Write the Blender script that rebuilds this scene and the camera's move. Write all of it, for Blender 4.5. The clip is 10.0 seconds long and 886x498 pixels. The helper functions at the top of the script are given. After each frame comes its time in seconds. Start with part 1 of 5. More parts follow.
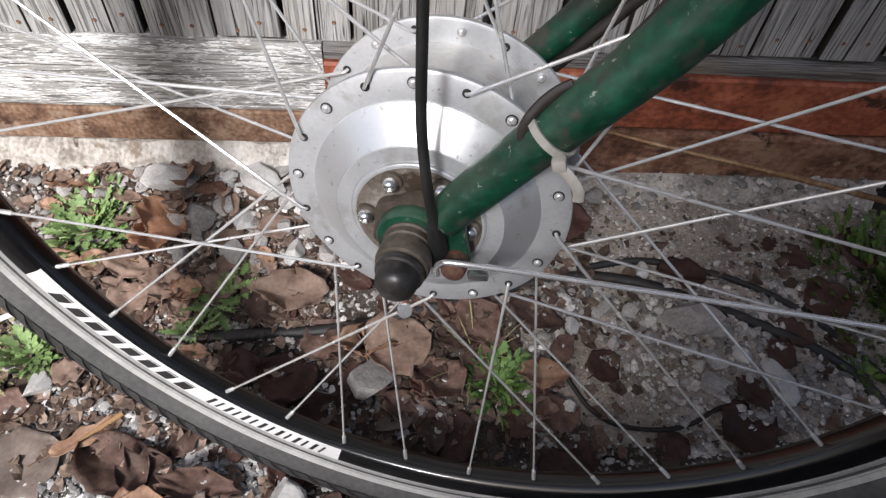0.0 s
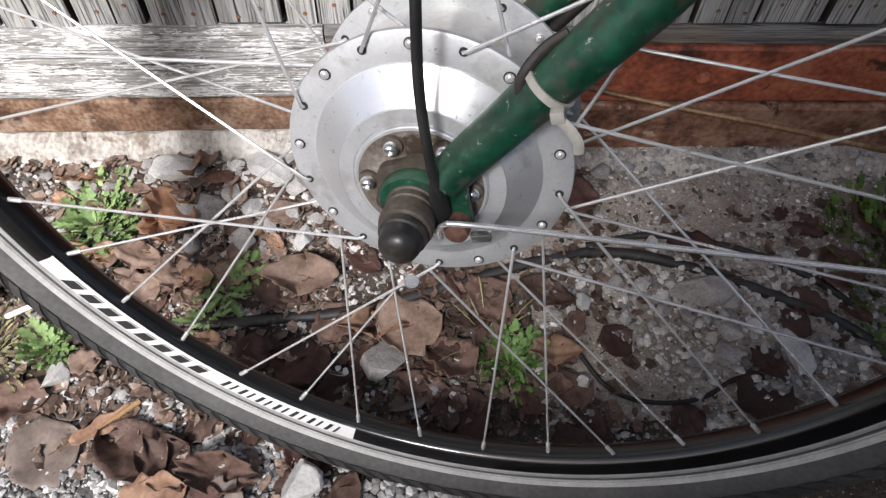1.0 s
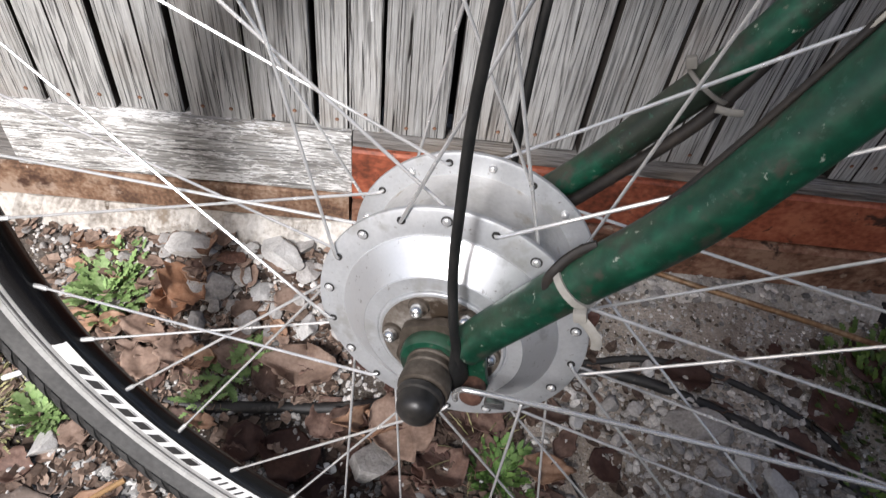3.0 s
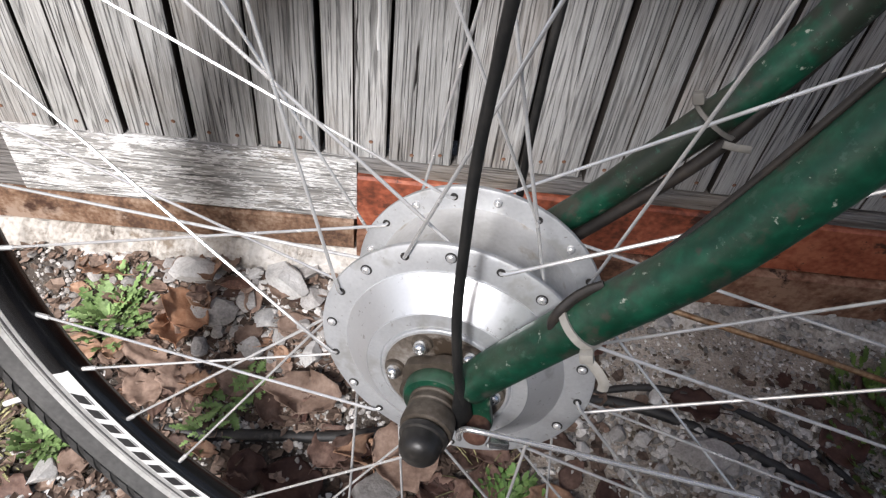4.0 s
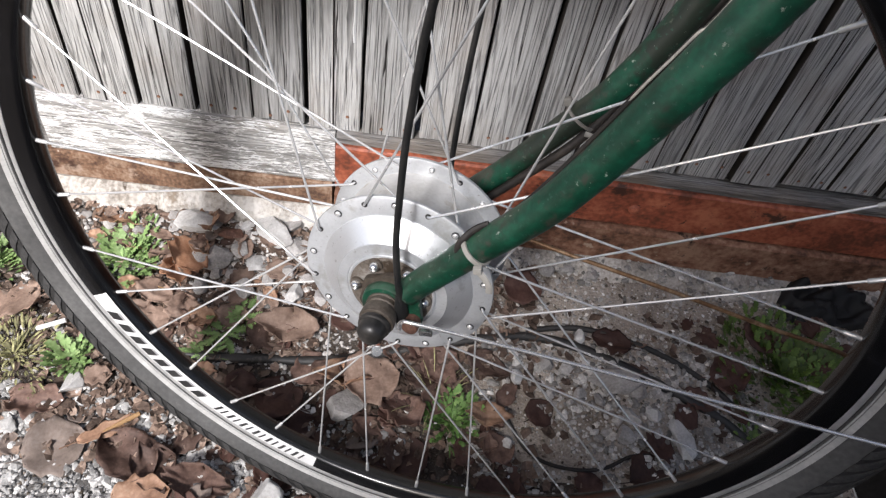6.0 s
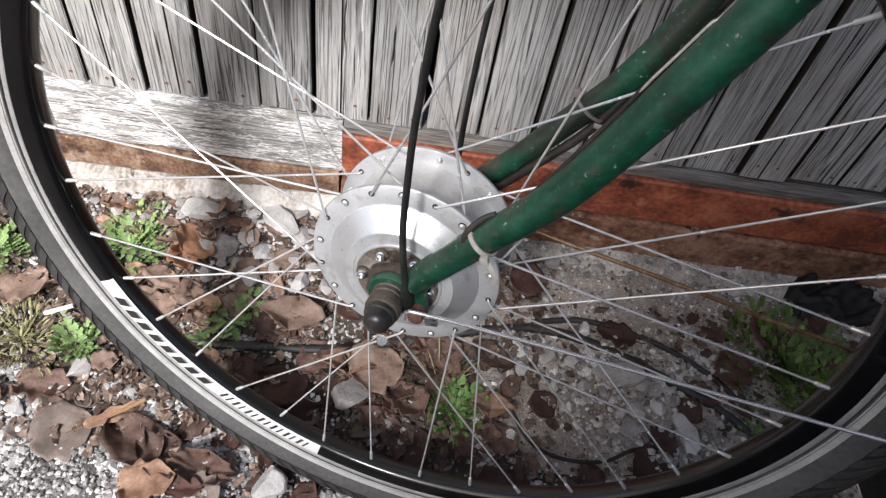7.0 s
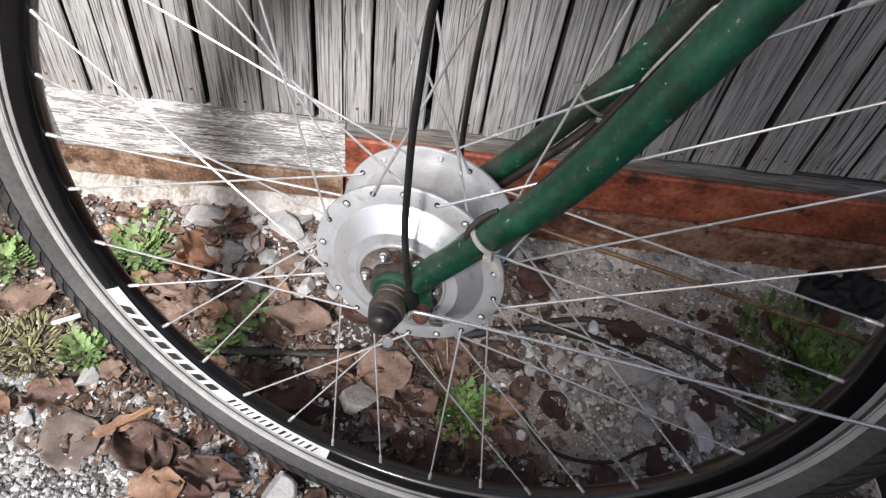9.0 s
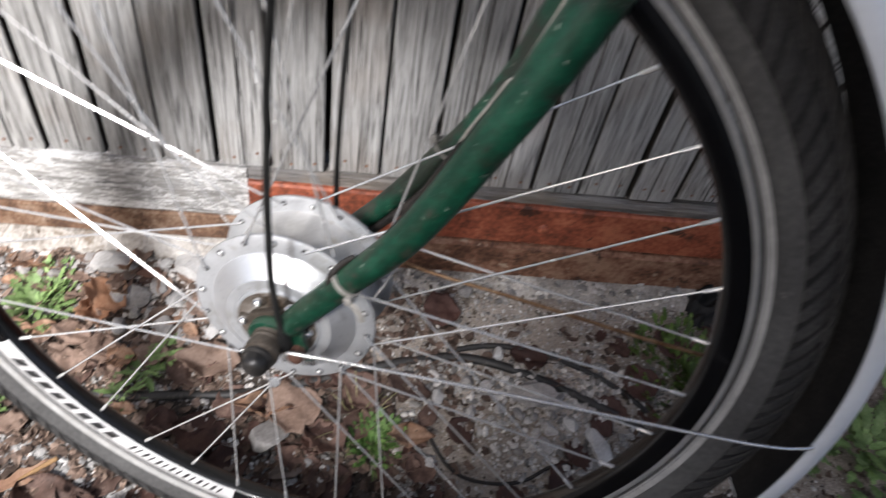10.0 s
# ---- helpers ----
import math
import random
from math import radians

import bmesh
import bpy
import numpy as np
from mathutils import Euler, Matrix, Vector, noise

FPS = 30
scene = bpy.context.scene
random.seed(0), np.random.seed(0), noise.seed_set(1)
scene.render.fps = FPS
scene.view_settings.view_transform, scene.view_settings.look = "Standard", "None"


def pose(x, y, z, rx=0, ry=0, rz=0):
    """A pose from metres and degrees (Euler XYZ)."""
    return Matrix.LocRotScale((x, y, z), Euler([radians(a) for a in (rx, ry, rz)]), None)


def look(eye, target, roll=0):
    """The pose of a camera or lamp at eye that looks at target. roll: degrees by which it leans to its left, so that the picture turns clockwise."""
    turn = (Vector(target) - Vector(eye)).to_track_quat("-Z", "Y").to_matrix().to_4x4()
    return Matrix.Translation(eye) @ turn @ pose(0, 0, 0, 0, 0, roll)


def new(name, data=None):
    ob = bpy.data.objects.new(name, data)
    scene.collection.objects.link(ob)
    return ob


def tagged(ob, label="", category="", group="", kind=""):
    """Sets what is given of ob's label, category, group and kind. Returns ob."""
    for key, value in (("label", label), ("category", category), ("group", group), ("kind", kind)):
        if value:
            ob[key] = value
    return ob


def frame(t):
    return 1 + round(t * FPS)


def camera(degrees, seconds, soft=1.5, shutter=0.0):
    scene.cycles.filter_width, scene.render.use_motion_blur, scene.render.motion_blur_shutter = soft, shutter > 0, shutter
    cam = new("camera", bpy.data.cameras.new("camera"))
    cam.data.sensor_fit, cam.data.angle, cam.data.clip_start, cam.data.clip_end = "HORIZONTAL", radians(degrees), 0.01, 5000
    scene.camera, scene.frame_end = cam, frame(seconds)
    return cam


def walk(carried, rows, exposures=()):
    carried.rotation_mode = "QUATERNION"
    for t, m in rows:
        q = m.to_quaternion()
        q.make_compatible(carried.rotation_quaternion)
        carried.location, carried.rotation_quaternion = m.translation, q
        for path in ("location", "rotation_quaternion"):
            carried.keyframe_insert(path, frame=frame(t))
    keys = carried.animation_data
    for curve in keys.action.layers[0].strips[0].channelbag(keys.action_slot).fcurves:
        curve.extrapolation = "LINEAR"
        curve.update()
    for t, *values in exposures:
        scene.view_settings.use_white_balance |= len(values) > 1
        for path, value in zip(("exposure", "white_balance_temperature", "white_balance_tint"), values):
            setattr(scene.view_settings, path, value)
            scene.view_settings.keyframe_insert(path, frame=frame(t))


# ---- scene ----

# camera
cam = camera(69.3, 10.0, soft=1.3, shutter=0.3)
ROWS = [
    (0.0, -0.0198, -0.2025, 0.5334, 38.29, -3.4, -1.8),
    (0.5, -0.0208, -0.202, 0.5329, 37.42, -3.74, -1.22),
    (1.0, -0.0165, -0.2123, 0.5262, 37.76, -1.35, -2.66),
    (1.5, -0.0197, -0.2164, 0.5273, 39.67, -0.14, -3.07),
    (2.0, -0.016, -0.2105, 0.5396, 39.94, -2.58, -2.05),
    (2.5, -0.0286, -0.1949, 0.5529, 40.67, -5.05, 1.16),
    (3.0, -0.0299, -0.1895, 0.5618, 42.96, -5.72, 1.57),
    (3.2, -0.0306, -0.1874, 0.5653, 43.89, -5.83, 1.47),
    (4.3, -0.0285, -0.1823, 0.5637, 44.67, -5.52, 2.36),
    (4.5, -0.0247, -0.1855, 0.5714, 44.55, -6.2, 2.18),
    (5.0, -0.0197, -0.2058, 0.5886, 44.71, -7.47, 1.88),
    (5.1, -0.0185, -0.2192, 0.6003, 44.08, -7.42, 2.17),
    (5.2, -0.0171, -0.2442, 0.6221, 41.46, -8.25, 2.55),
    (5.3, -0.0127, -0.268, 0.648, 41.46, -9.93, -0.16),
    (5.4, -0.0194, -0.2713, 0.653, 42.31, -10.55, -1.72),
    (5.5, -0.0166, -0.2749, 0.6489, 43.34, -8.9, 0.27),
    (6.0, -0.0149, -0.2729, 0.644, 41.89, -7.77, 1.9),
    (7.5, -0.0162, -0.2729, 0.6424, 40.92, -7.82, 3.08),
    (8.0, -0.0176, -0.271, 0.6414, 41.14, -7.55, 3.09),
    (8.5, -0.0173, -0.2719, 0.6399, 41.27, -6.9, 2.97),
    (9.0, -0.0118, -0.2724, 0.6389, 41.39, -6.46, 2.31),
    (9.5, -0.0103, -0.2736, 0.64, 41.48, -6.32, 2.29),
    (9.8, 0.004, -0.278, 0.65, 41.94, -6.48, 0.54),
    (9.9, 0.0132, -0.2821, 0.6601, 43.22, -8.09, -1.27),
    (10.0, 0.0321, -0.2853, 0.6724, 44.38, -8.39, -2.7),
]
walk(cam, [(t, pose(*r)) for t, *r in ROWS], [(0.0, 0.30), (1.0, 0.42), (2.5, 0.42), (4.5, 0.41), (5.5, 0.56), (7.5, 0.52), (9.5, 0.50), (10.0, 0.60)])

# light: hazy midday sun over the photographer's left shoulder, and the sky
SUN = Vector((-0.27, -0.72, 0.66)).normalized()
world = bpy.data.worlds.new("sky")
scene.world = world
world.use_nodes = True
wn = world.node_tree
sky = wn.nodes.new("ShaderNodeTexSky")
sky.sky_type, sky.sun_disc = "NISHITA", False
sky.sun_elevation, sky.sun_rotation = math.asin(SUN.z), math.atan2(SUN.x, SUN.y)
sky.air_density, sky.dust_density, sky.ozone_density = 0.7, 3.5, 0.4
wn.links.new(sky.outputs[0], wn.nodes["Background"].inputs[0])
wn.nodes["Background"].inputs[1].default_value = 0.125
sun = new("sun", bpy.data.lights.new("sun", "SUN"))
sun.data.energy, sun.data.angle, sun.data.color = 3.6, radians(12.0), (0.975, 0.965, 1.0)
sun.matrix_world = look(SUN * 5, (0, 0, 0))

rng = random.Random(7)
nrg = np.random.default_rng(11)

# ---- materials ----


def material(name, colours, rough=0.8, metal=0.0, scale=60.0, stretch=(1, 1, 1), fine=400.0, bump=0.3, depth=0.002,
             vary=0.0, island=0.0, spots=None, coat=0.0, contrast=(0.3, 0.7), rough_vary=0.12, spec=0.5, dust=None):
    """A surface of colours mixed by noise at two scales, with fine relief. vary: brightness by object; island: by loose piece;
    spots: (colour, scale, threshold) of stains or flakes; dust: (colour, scale, share) of dirt settled on upward faces."""
    m = bpy.data.materials.new(name)
    m.use_nodes = True
    t = m.node_tree
    nd, ln = t.nodes, t.links
    b = nd["Principled BSDF"]
    co = nd.new("ShaderNodeTexCoord")
    mp = nd.new("ShaderNodeMapping")
    mp.inputs["Scale"].default_value = stretch
    ln.new(co.outputs["Object"], mp.inputs["Vector"])
    if vary or island:
        info = nd.new("ShaderNodeObjectInfo")
        geo = nd.new("ShaderNodeNewGeometry")
        src = info.outputs["Random"] if vary else geo.outputs["Random Per Island"]
        add = nd.new("ShaderNodeVectorMath")
        add.operation = "ADD"
        mul = nd.new("ShaderNodeMath")
        mul.operation = "MULTIPLY"
        mul.inputs[1].default_value = 37.0
        ln.new(src, mul.inputs[0])
        ln.new(mp.outputs[0], add.inputs[0])
        ln.new(mul.outputs[0], add.inputs[1])
        vec = add.outputs[0]
    else:
        vec = mp.outputs[0]
    n1 = nd.new("ShaderNodeTexNoise")
    n1.inputs["Scale"].default_value, n1.inputs["Detail"].default_value, n1.inputs["Roughness"].default_value = scale, 6, 0.6
    n2 = nd.new("ShaderNodeTexNoise")
    n2.inputs["Scale"].default_value, n2.inputs["Detail"].default_value = fine, 4
    ln.new(vec, n1.inputs["Vector"])
    ln.new(vec, n2.inputs["Vector"])
    mix = nd.new("ShaderNodeMix")
    mix.data_type, mix.inputs[0].default_value = "FLOAT", 0.35
    ln.new(n1.outputs["Fac"], mix.inputs[2])
    ln.new(n2.outputs["Fac"], mix.inputs[3])
    ramp = nd.new("ShaderNodeValToRGB")
    el = ramp.color_ramp.elements
    lo, hi = contrast
    for i, c in enumerate(colours):
        pos = lo + (hi - lo) * (i / max(1, len(colours) - 1))
        e = el[i] if i < 2 else el.new(pos)
        e.position, e.color = pos, (*c, 1)
    ln.new(mix.outputs[0], ramp.inputs["Fac"])
    colour = ramp.outputs["Color"]
    if spots:
        for c, sc, th in spots:
            ns = nd.new("ShaderNodeTexNoise")
            ns.inputs["Scale"].default_value, ns.inputs["Detail"].default_value, ns.inputs["Roughness"].default_value = sc, 5, 0.65
            ln.new(vec, ns.inputs["Vector"])
            rr = nd.new("ShaderNodeMapRange")
            rr.inputs["From Min"].default_value, rr.inputs["From Max"].default_value = th, th + 0.06
            ln.new(ns.outputs["Fac"], rr.inputs["Value"])
            mx = nd.new("ShaderNodeMix")
            mx.data_type = "RGBA"
            ln.new(rr.outputs[0], mx.inputs[0])
            ln.new(colour, mx.inputs[6])
            mx.inputs[7].default_value = (*c, 1)
            colour = mx.outputs[2]
    if dust:
        up = nd.new("ShaderNodeNewGeometry")
        sep = nd.new("ShaderNodeSeparateXYZ")
        ln.new(up.outputs["Normal"], sep.inputs[0])
        nz = nd.new("ShaderNodeTexNoise")
        nz.inputs["Scale"].default_value, nz.inputs["Detail"].default_value, nz.inputs["Roughness"].default_value = dust[1], 6, 0.7
        ln.new(vec, nz.inputs["Vector"])
        tot = nd.new("ShaderNodeMath")
        tot.operation = "MULTIPLY_ADD"
        tot.inputs[1].default_value = 0.95
        ln.new(sep.outputs["Z"], tot.inputs[0])
        ln.new(nz.outputs["Fac"], tot.inputs[2])
        lay = nd.new("ShaderNodeMapRange")
        lay.inputs["From Min"].default_value, lay.inputs["From Max"].default_value, lay.inputs["To Max"].default_value = 0.88, 1.10, dust[2]
        ln.new(tot.outputs[0], lay.inputs["Value"])
        dm = nd.new("ShaderNodeMix")
        dm.data_type = "RGBA"
        ln.new(lay.outputs[0], dm.inputs[0])
        ln.new(colour, dm.inputs[6])
        dm.inputs[7].default_value = (*dust[0], 1)
        colour = dm.outputs[2]
    if vary or island:
        hs = nd.new("ShaderNodeHueSaturation")
        mr = nd.new("ShaderNodeMapRange")
        k = vary or island
        mr.inputs["To Min"].default_value, mr.inputs["To Max"].default_value = 1 - k, 1 + k
        ln.new(src, mr.inputs["Value"])
        ln.new(mr.outputs[0], hs.inputs["Value"])
        ln.new(colour, hs.inputs["Color"])
        colour = hs.outputs["Color"]
    ln.new(colour, b.inputs["Base Color"])
    rm = nd.new("ShaderNodeMapRange")
    rm.inputs["To Min"].default_value, rm.inputs["To Max"].default_value = max(0.02, rough - rough_vary), min(1, rough + rough_vary)
    ln.new(n1.outputs["Fac"], rm.inputs["Value"])
    ln.new(rm.outputs[0], b.inputs["Roughness"])
    b.inputs["Metallic"].default_value = metal
    b.inputs["Coat Weight"].default_value = coat
    b.inputs["Specular IOR Level"].default_value = spec
    if bump:
        bp = nd.new("ShaderNodeBump")
        bp.inputs["Strength"].default_value, bp.inputs["Distance"].default_value = bump, depth
        ln.new(mix.outputs[0], bp.inputs["Height"])
        ln.new(bp.outputs[0], b.inputs["Normal"])
    return m


def wood(name, along, greys, blotch, crack=0.40, flakes=None, vary=0.0, tint=(0.30, 0.24, 0.17)):
    """Weathered timber whose grain runs along 'x' or 'z': lines of two widths, cracks, blotches and, if asked, flaking paint."""
    m = bpy.data.materials.new(name)
    m.use_nodes = True
    nd, ln = m.node_tree.nodes, m.node_tree.links
    b = nd["Principled BSDF"]
    co = nd.new("ShaderNodeTexCoord")
    vec = co.outputs["Object"]
    if vary:
        info = nd.new("ShaderNodeObjectInfo")
        mul = nd.new("ShaderNodeMath")
        mul.operation, mul.inputs[1].default_value = "MULTIPLY", 23.0
        ln.new(info.outputs["Random"], mul.inputs[0])
        add = nd.new("ShaderNodeVectorMath")
        ln.new(vec, add.inputs[0])
        ln.new(mul.outputs[0], add.inputs[1])
        vec = add.outputs[0]

    def grain(across, length, detail=3.0, rough=0.6, warp=0.0):
        mp = nd.new("ShaderNodeMapping")
        mp.inputs["Scale"].default_value = (length, across, across) if along == "x" else (across, across, length)
        ln.new(vec, mp.inputs["Vector"])
        n = nd.new("ShaderNodeTexNoise")
        n.inputs["Scale"].default_value, n.inputs["Detail"].default_value, n.inputs["Roughness"].default_value, n.inputs["Distortion"].default_value = 1.0, detail, rough, warp
        ln.new(mp.outputs[0], n.inputs["Vector"])
        return n.outputs["Fac"]

    def mixed(fac, a, c, mode="MIX"):
        mx = nd.new("ShaderNodeMix")
        mx.data_type, mx.blend_type = "RGBA", mode
        for sock, val in ((mx.inputs[0], fac), (mx.inputs[6], a), (mx.inputs[7], c)):
            if isinstance(val, (tuple, float)):
                sock.default_value = (*val, 1) if isinstance(val, tuple) else val
            else:
                ln.new(val, sock)
        return mx.outputs[2]

    def step(fac, lo, hi, invert=False):
        r = nd.new("ShaderNodeMapRange")
        r.inputs["From Min"].default_value, r.inputs["From Max"].default_value = (hi, lo) if invert else (lo, hi)
        ln.new(fac, r.inputs["Value"])
        return r.outputs[0]

    wide, fine, split = grain(150, 5, 4, 0.6, 0.4), grain(900, 40, 3, 0.65, 0.3), grain(360, 8, 3, 0.6, 0.5)
    rings = nd.new("ShaderNodeMath")
    rings.operation, rings.inputs[1].default_value = "MULTIPLY", 110.0
    ln.new(grain(42, 1.2, 2, 0.5, 0.15), rings.inputs[0])
    wave = nd.new("ShaderNodeMath")
    wave.operation = "SINE"
    ln.new(rings.outputs[0], wave.inputs[0])
    line = step(wave.outputs[0], 0.35, 0.95)
    worn_line = nd.new("ShaderNodeMath")
    worn_line.operation = "MULTIPLY"
    ln.new(line, worn_line.inputs[0])
    ln.new(step(grain(300, 22, 3, 0.6), 0.36, 0.58), worn_line.inputs[1])
    ramp = nd.new("ShaderNodeValToRGB")
    e = ramp.color_ramp.elements
    for i, c in enumerate(greys):
        pos = 0.34 + 0.32 * i / (len(greys) - 1)
        q = e[i] if i < 2 else e.new(pos)
        q.position, q.color = pos, (*c, 1)
    both = nd.new("ShaderNodeMix")
    both.data_type, both.inputs[0].default_value = "FLOAT", 0.5
    ln.new(wide, both.inputs[2])
    ln.new(fine, both.inputs[3])
    ln.new(both.outputs[0], ramp.inputs["Fac"])
    colour = mixed(worn_line.outputs[0], ramp.outputs["Color"], tuple(0.50 * v for v in greys[1]))
    big = nd.new("ShaderNodeTexNoise")
    big.inputs["Scale"].default_value, big.inputs["Detail"].default_value = blotch, 5
    ln.new(vec, big.inputs["Vector"])
    soft = nd.new("ShaderNodeMath")
    soft.operation, soft.inputs[1].default_value = "MULTIPLY", 0.5
    ln.new(step(big.outputs["Fac"], 0.50, 0.70), soft.inputs[0])
    colour = mixed(soft.outputs[0], colour, tint)
    paint_h = None
    if flakes:
        cover, paint, fade = flakes
        chips, patch = grain(620, 90, 3, 0.6, 1.0), grain(90, 26, 3, 0.5)
        total = nd.new("ShaderNodeMath")
        total.operation, total.inputs[1].default_value = "MULTIPLY_ADD", 0.55
        ln.new(patch, total.inputs[0])
        ln.new(chips, total.inputs[2])
        along_x = nd.new("ShaderNodeSeparateXYZ")
        ln.new(co.outputs["Object"], along_x.inputs[0])
        worn = nd.new("ShaderNodeMath")
        worn.operation, worn.inputs[1].default_value = "MULTIPLY_ADD", fade
        ln.new(along_x.outputs["X"], worn.inputs[0])
        ln.new(total.outputs[0], worn.inputs[2])
        total = worn
        paint_h = step(total.outputs[0], cover, cover + 0.05)
        colour = mixed(paint_h, colour, paint)
    cracks = step(split, crack - 0.05, crack, True)
    colour = mixed(cracks, colour, (0.02, 0.018, 0.016))
    if vary:
        hs = nd.new("ShaderNodeHueSaturation")
        mr = nd.new("ShaderNodeMapRange")
        mr.inputs["To Min"].default_value, mr.inputs["To Max"].default_value = 1 - vary, 1 + vary
        ln.new(info.outputs["Random"], mr.inputs["Value"])
        ln.new(mr.outputs[0], hs.inputs["Value"])
        ln.new(colour, hs.inputs["Color"])
        colour = hs.outputs["Color"]
    ln.new(colour, b.inputs["Base Color"])
    b.inputs["Roughness"].default_value, b.inputs["Specular IOR Level"].default_value = 0.9, 0.2
    high = nd.new("ShaderNodeMath")
    high.operation = "SUBTRACT"
    deep = nd.new("ShaderNodeMath")
    deep.operation = "MAXIMUM"
    ln.new(cracks, deep.inputs[0])
    ln.new(worn_line.outputs[0], deep.inputs[1])
    ln.new(both.outputs[0], high.inputs[0])
    ln.new(deep.outputs[0], high.inputs[1])
    bp = nd.new("ShaderNodeBump")
    bp.inputs["Strength"].default_value, bp.inputs["Distance"].default_value = 0.7, 0.0016
    ln.new(high.outputs[0], bp.inputs["Height"])
    ln.new(bp.outputs[0], b.inputs["Normal"])
    return m


M_PLANK = wood("weathered_grey_plank", "z", [(0.196, 0.192, 0.182), (0.335, 0.331, 0.318), (0.434, 0.431, 0.417), (0.530, 0.528, 0.514)], 11.0, 0.38, vary=0.17, tint=(0.235, 0.190, 0.150))
M_BOARD = wood("flaking_white_board", "x", [(0.20, 0.192, 0.18), (0.34, 0.332, 0.315), (0.46, 0.452, 0.435)], 9.0, 0.33, flakes=(0.825, (0.74, 0.735, 0.72), -0.20))
M_POST = wood("bare_grey_board", "x", [(0.10, 0.09, 0.085), (0.20, 0.19, 0.18), (0.32, 0.31, 0.30)], 9.0, 0.35)
M_RUST = material("brown_rusty_steel", [(0.085, 0.048, 0.032), (0.20, 0.118, 0.074), (0.33, 0.235, 0.17)], 0.85, scale=38, fine=260, bump=0.6, depth=0.002,
                  spots=[((0.34, 0.25, 0.19), 24, 0.60), ((0.06, 0.03, 0.02), 14, 0.62), ((0.50, 0.42, 0.35), 130, 0.68)], contrast=(0.39, 0.62), spec=0.3)
M_RED = material("red_oxide_paint_on_steel", [(0.13, 0.040, 0.022), (0.32, 0.088, 0.046), (0.47, 0.165, 0.088)], 0.6, scale=22, stretch=(0.8, 1, 1), fine=200, bump=0.4, depth=0.0015,
                 spots=[((0.07, 0.03, 0.02), 26, 0.60), ((0.33, 0.20, 0.12), 14, 0.66), ((0.055, 0.025, 0.018), 90, 0.64)], contrast=(0.39, 0.62), spec=0.4)
M_RUSTDARK = material("dark_rust_flange", [(0.075, 0.036, 0.022), (0.20, 0.098, 0.060), (0.33, 0.20, 0.135)], 0.8, scale=30, stretch=(0.8, 1, 1), fine=200, bump=0.5, spots=[((0.36, 0.27, 0.20), 55, 0.62), ((0.04, 0.022, 0.015), 36, 0.62)], contrast=(0.39, 0.62), spec=0.3)
M_FOOTING = material("pale_mortar_footing", [(0.25, 0.225, 0.195), (0.46, 0.43, 0.388), (0.61, 0.585, 0.545)], 0.95, scale=28, fine=240, bump=1.0, depth=0.004, spots=[((0.22, 0.18, 0.14), 20, 0.60), ((0.10, 0.08, 0.062), 48, 0.635)], contrast=(0.39, 0.62), spec=0.2)
M_GROUND = material("grey_brown_soil", [(0.018, 0.0135, 0.0105), (0.045, 0.035, 0.028), (0.090, 0.076, 0.065), (0.17, 0.152, 0.138)], 0.95, scale=14, fine=420, bump=1.0, depth=0.006,
                    spots=[((0.42, 0.40, 0.37), 260, 0.62), ((0.05, 0.035, 0.026), 90, 0.64)], spec=0.2)
M_CONCRETE = material("rough_grey_concrete", [(0.2163, 0.192, 0.169), (0.3827, 0.352, 0.3149), (0.5491, 0.512, 0.4685)], 0.95, scale=20, fine=300, bump=0.9, depth=0.005, spots=[((0.45, 0.43, 0.40), 180, 0.64), ((0.09, 0.07, 0.05), 30, 0.66)], contrast=(0.39, 0.62), spec=0.2)
M_GRAVEL = material("crushed_stone", [(0.17, 0.164, 0.157), (0.39, 0.382, 0.368), (0.62, 0.61, 0.59)], 0.9, scale=60, fine=500, bump=0.5, depth=0.001, island=0.62, spec=0.3)
M_CHIPS = material("dusty_stone_chips", [(0.17, 0.158, 0.145), (0.36, 0.342, 0.318), (0.62, 0.60, 0.57)], 0.92, scale=60, fine=500, bump=0.5, depth=0.001, island=0.62, spec=0.25)
M_EARTH = material("compact_grey_earth", [(0.110, 0.090, 0.072), (0.305, 0.262, 0.220), (0.540, 0.480, 0.420)], 0.95, scale=22, fine=420, bump=1.0, depth=0.005, spots=[((0.42, 0.40, 0.38), 240, 0.60), ((0.07, 0.052, 0.040), 60, 0.62), ((0.085, 0.064, 0.049), 13, 0.60)], spec=0.2)
M_DUST = material("pale_stone_dust", [(0.05, 0.046, 0.042), (0.13, 0.124, 0.117), (0.27, 0.262, 0.255)], 0.95, scale=40, fine=420, bump=1.0, depth=0.005, spots=[((0.58, 0.57, 0.56), 240, 0.60), ((0.08, 0.07, 0.06), 120, 0.64)], spec=0.2)
M_HEAP = material("grey_brown_stone_chips", [(0.18, 0.162, 0.144), (0.432, 0.408, 0.384), (0.72, 0.702, 0.678)], 0.92, scale=60, fine=500, bump=0.5, depth=0.001, island=0.55, spec=0.2)
M_GRIT = material("dark_grit", [(0.05, 0.038, 0.028), (0.14, 0.115, 0.09), (0.25, 0.22, 0.18)], 0.95, scale=90, fine=500, bump=0.5, depth=0.001, island=0.5, spec=0.2)
M_STONE = material("grey_stone", [(0.16, 0.1501, 0.1404), (0.32, 0.3042, 0.2886), (0.496, 0.4779, 0.4602)], 0.9, scale=45, fine=420, bump=0.7, depth=0.002, vary=0.25, spec=0.3)
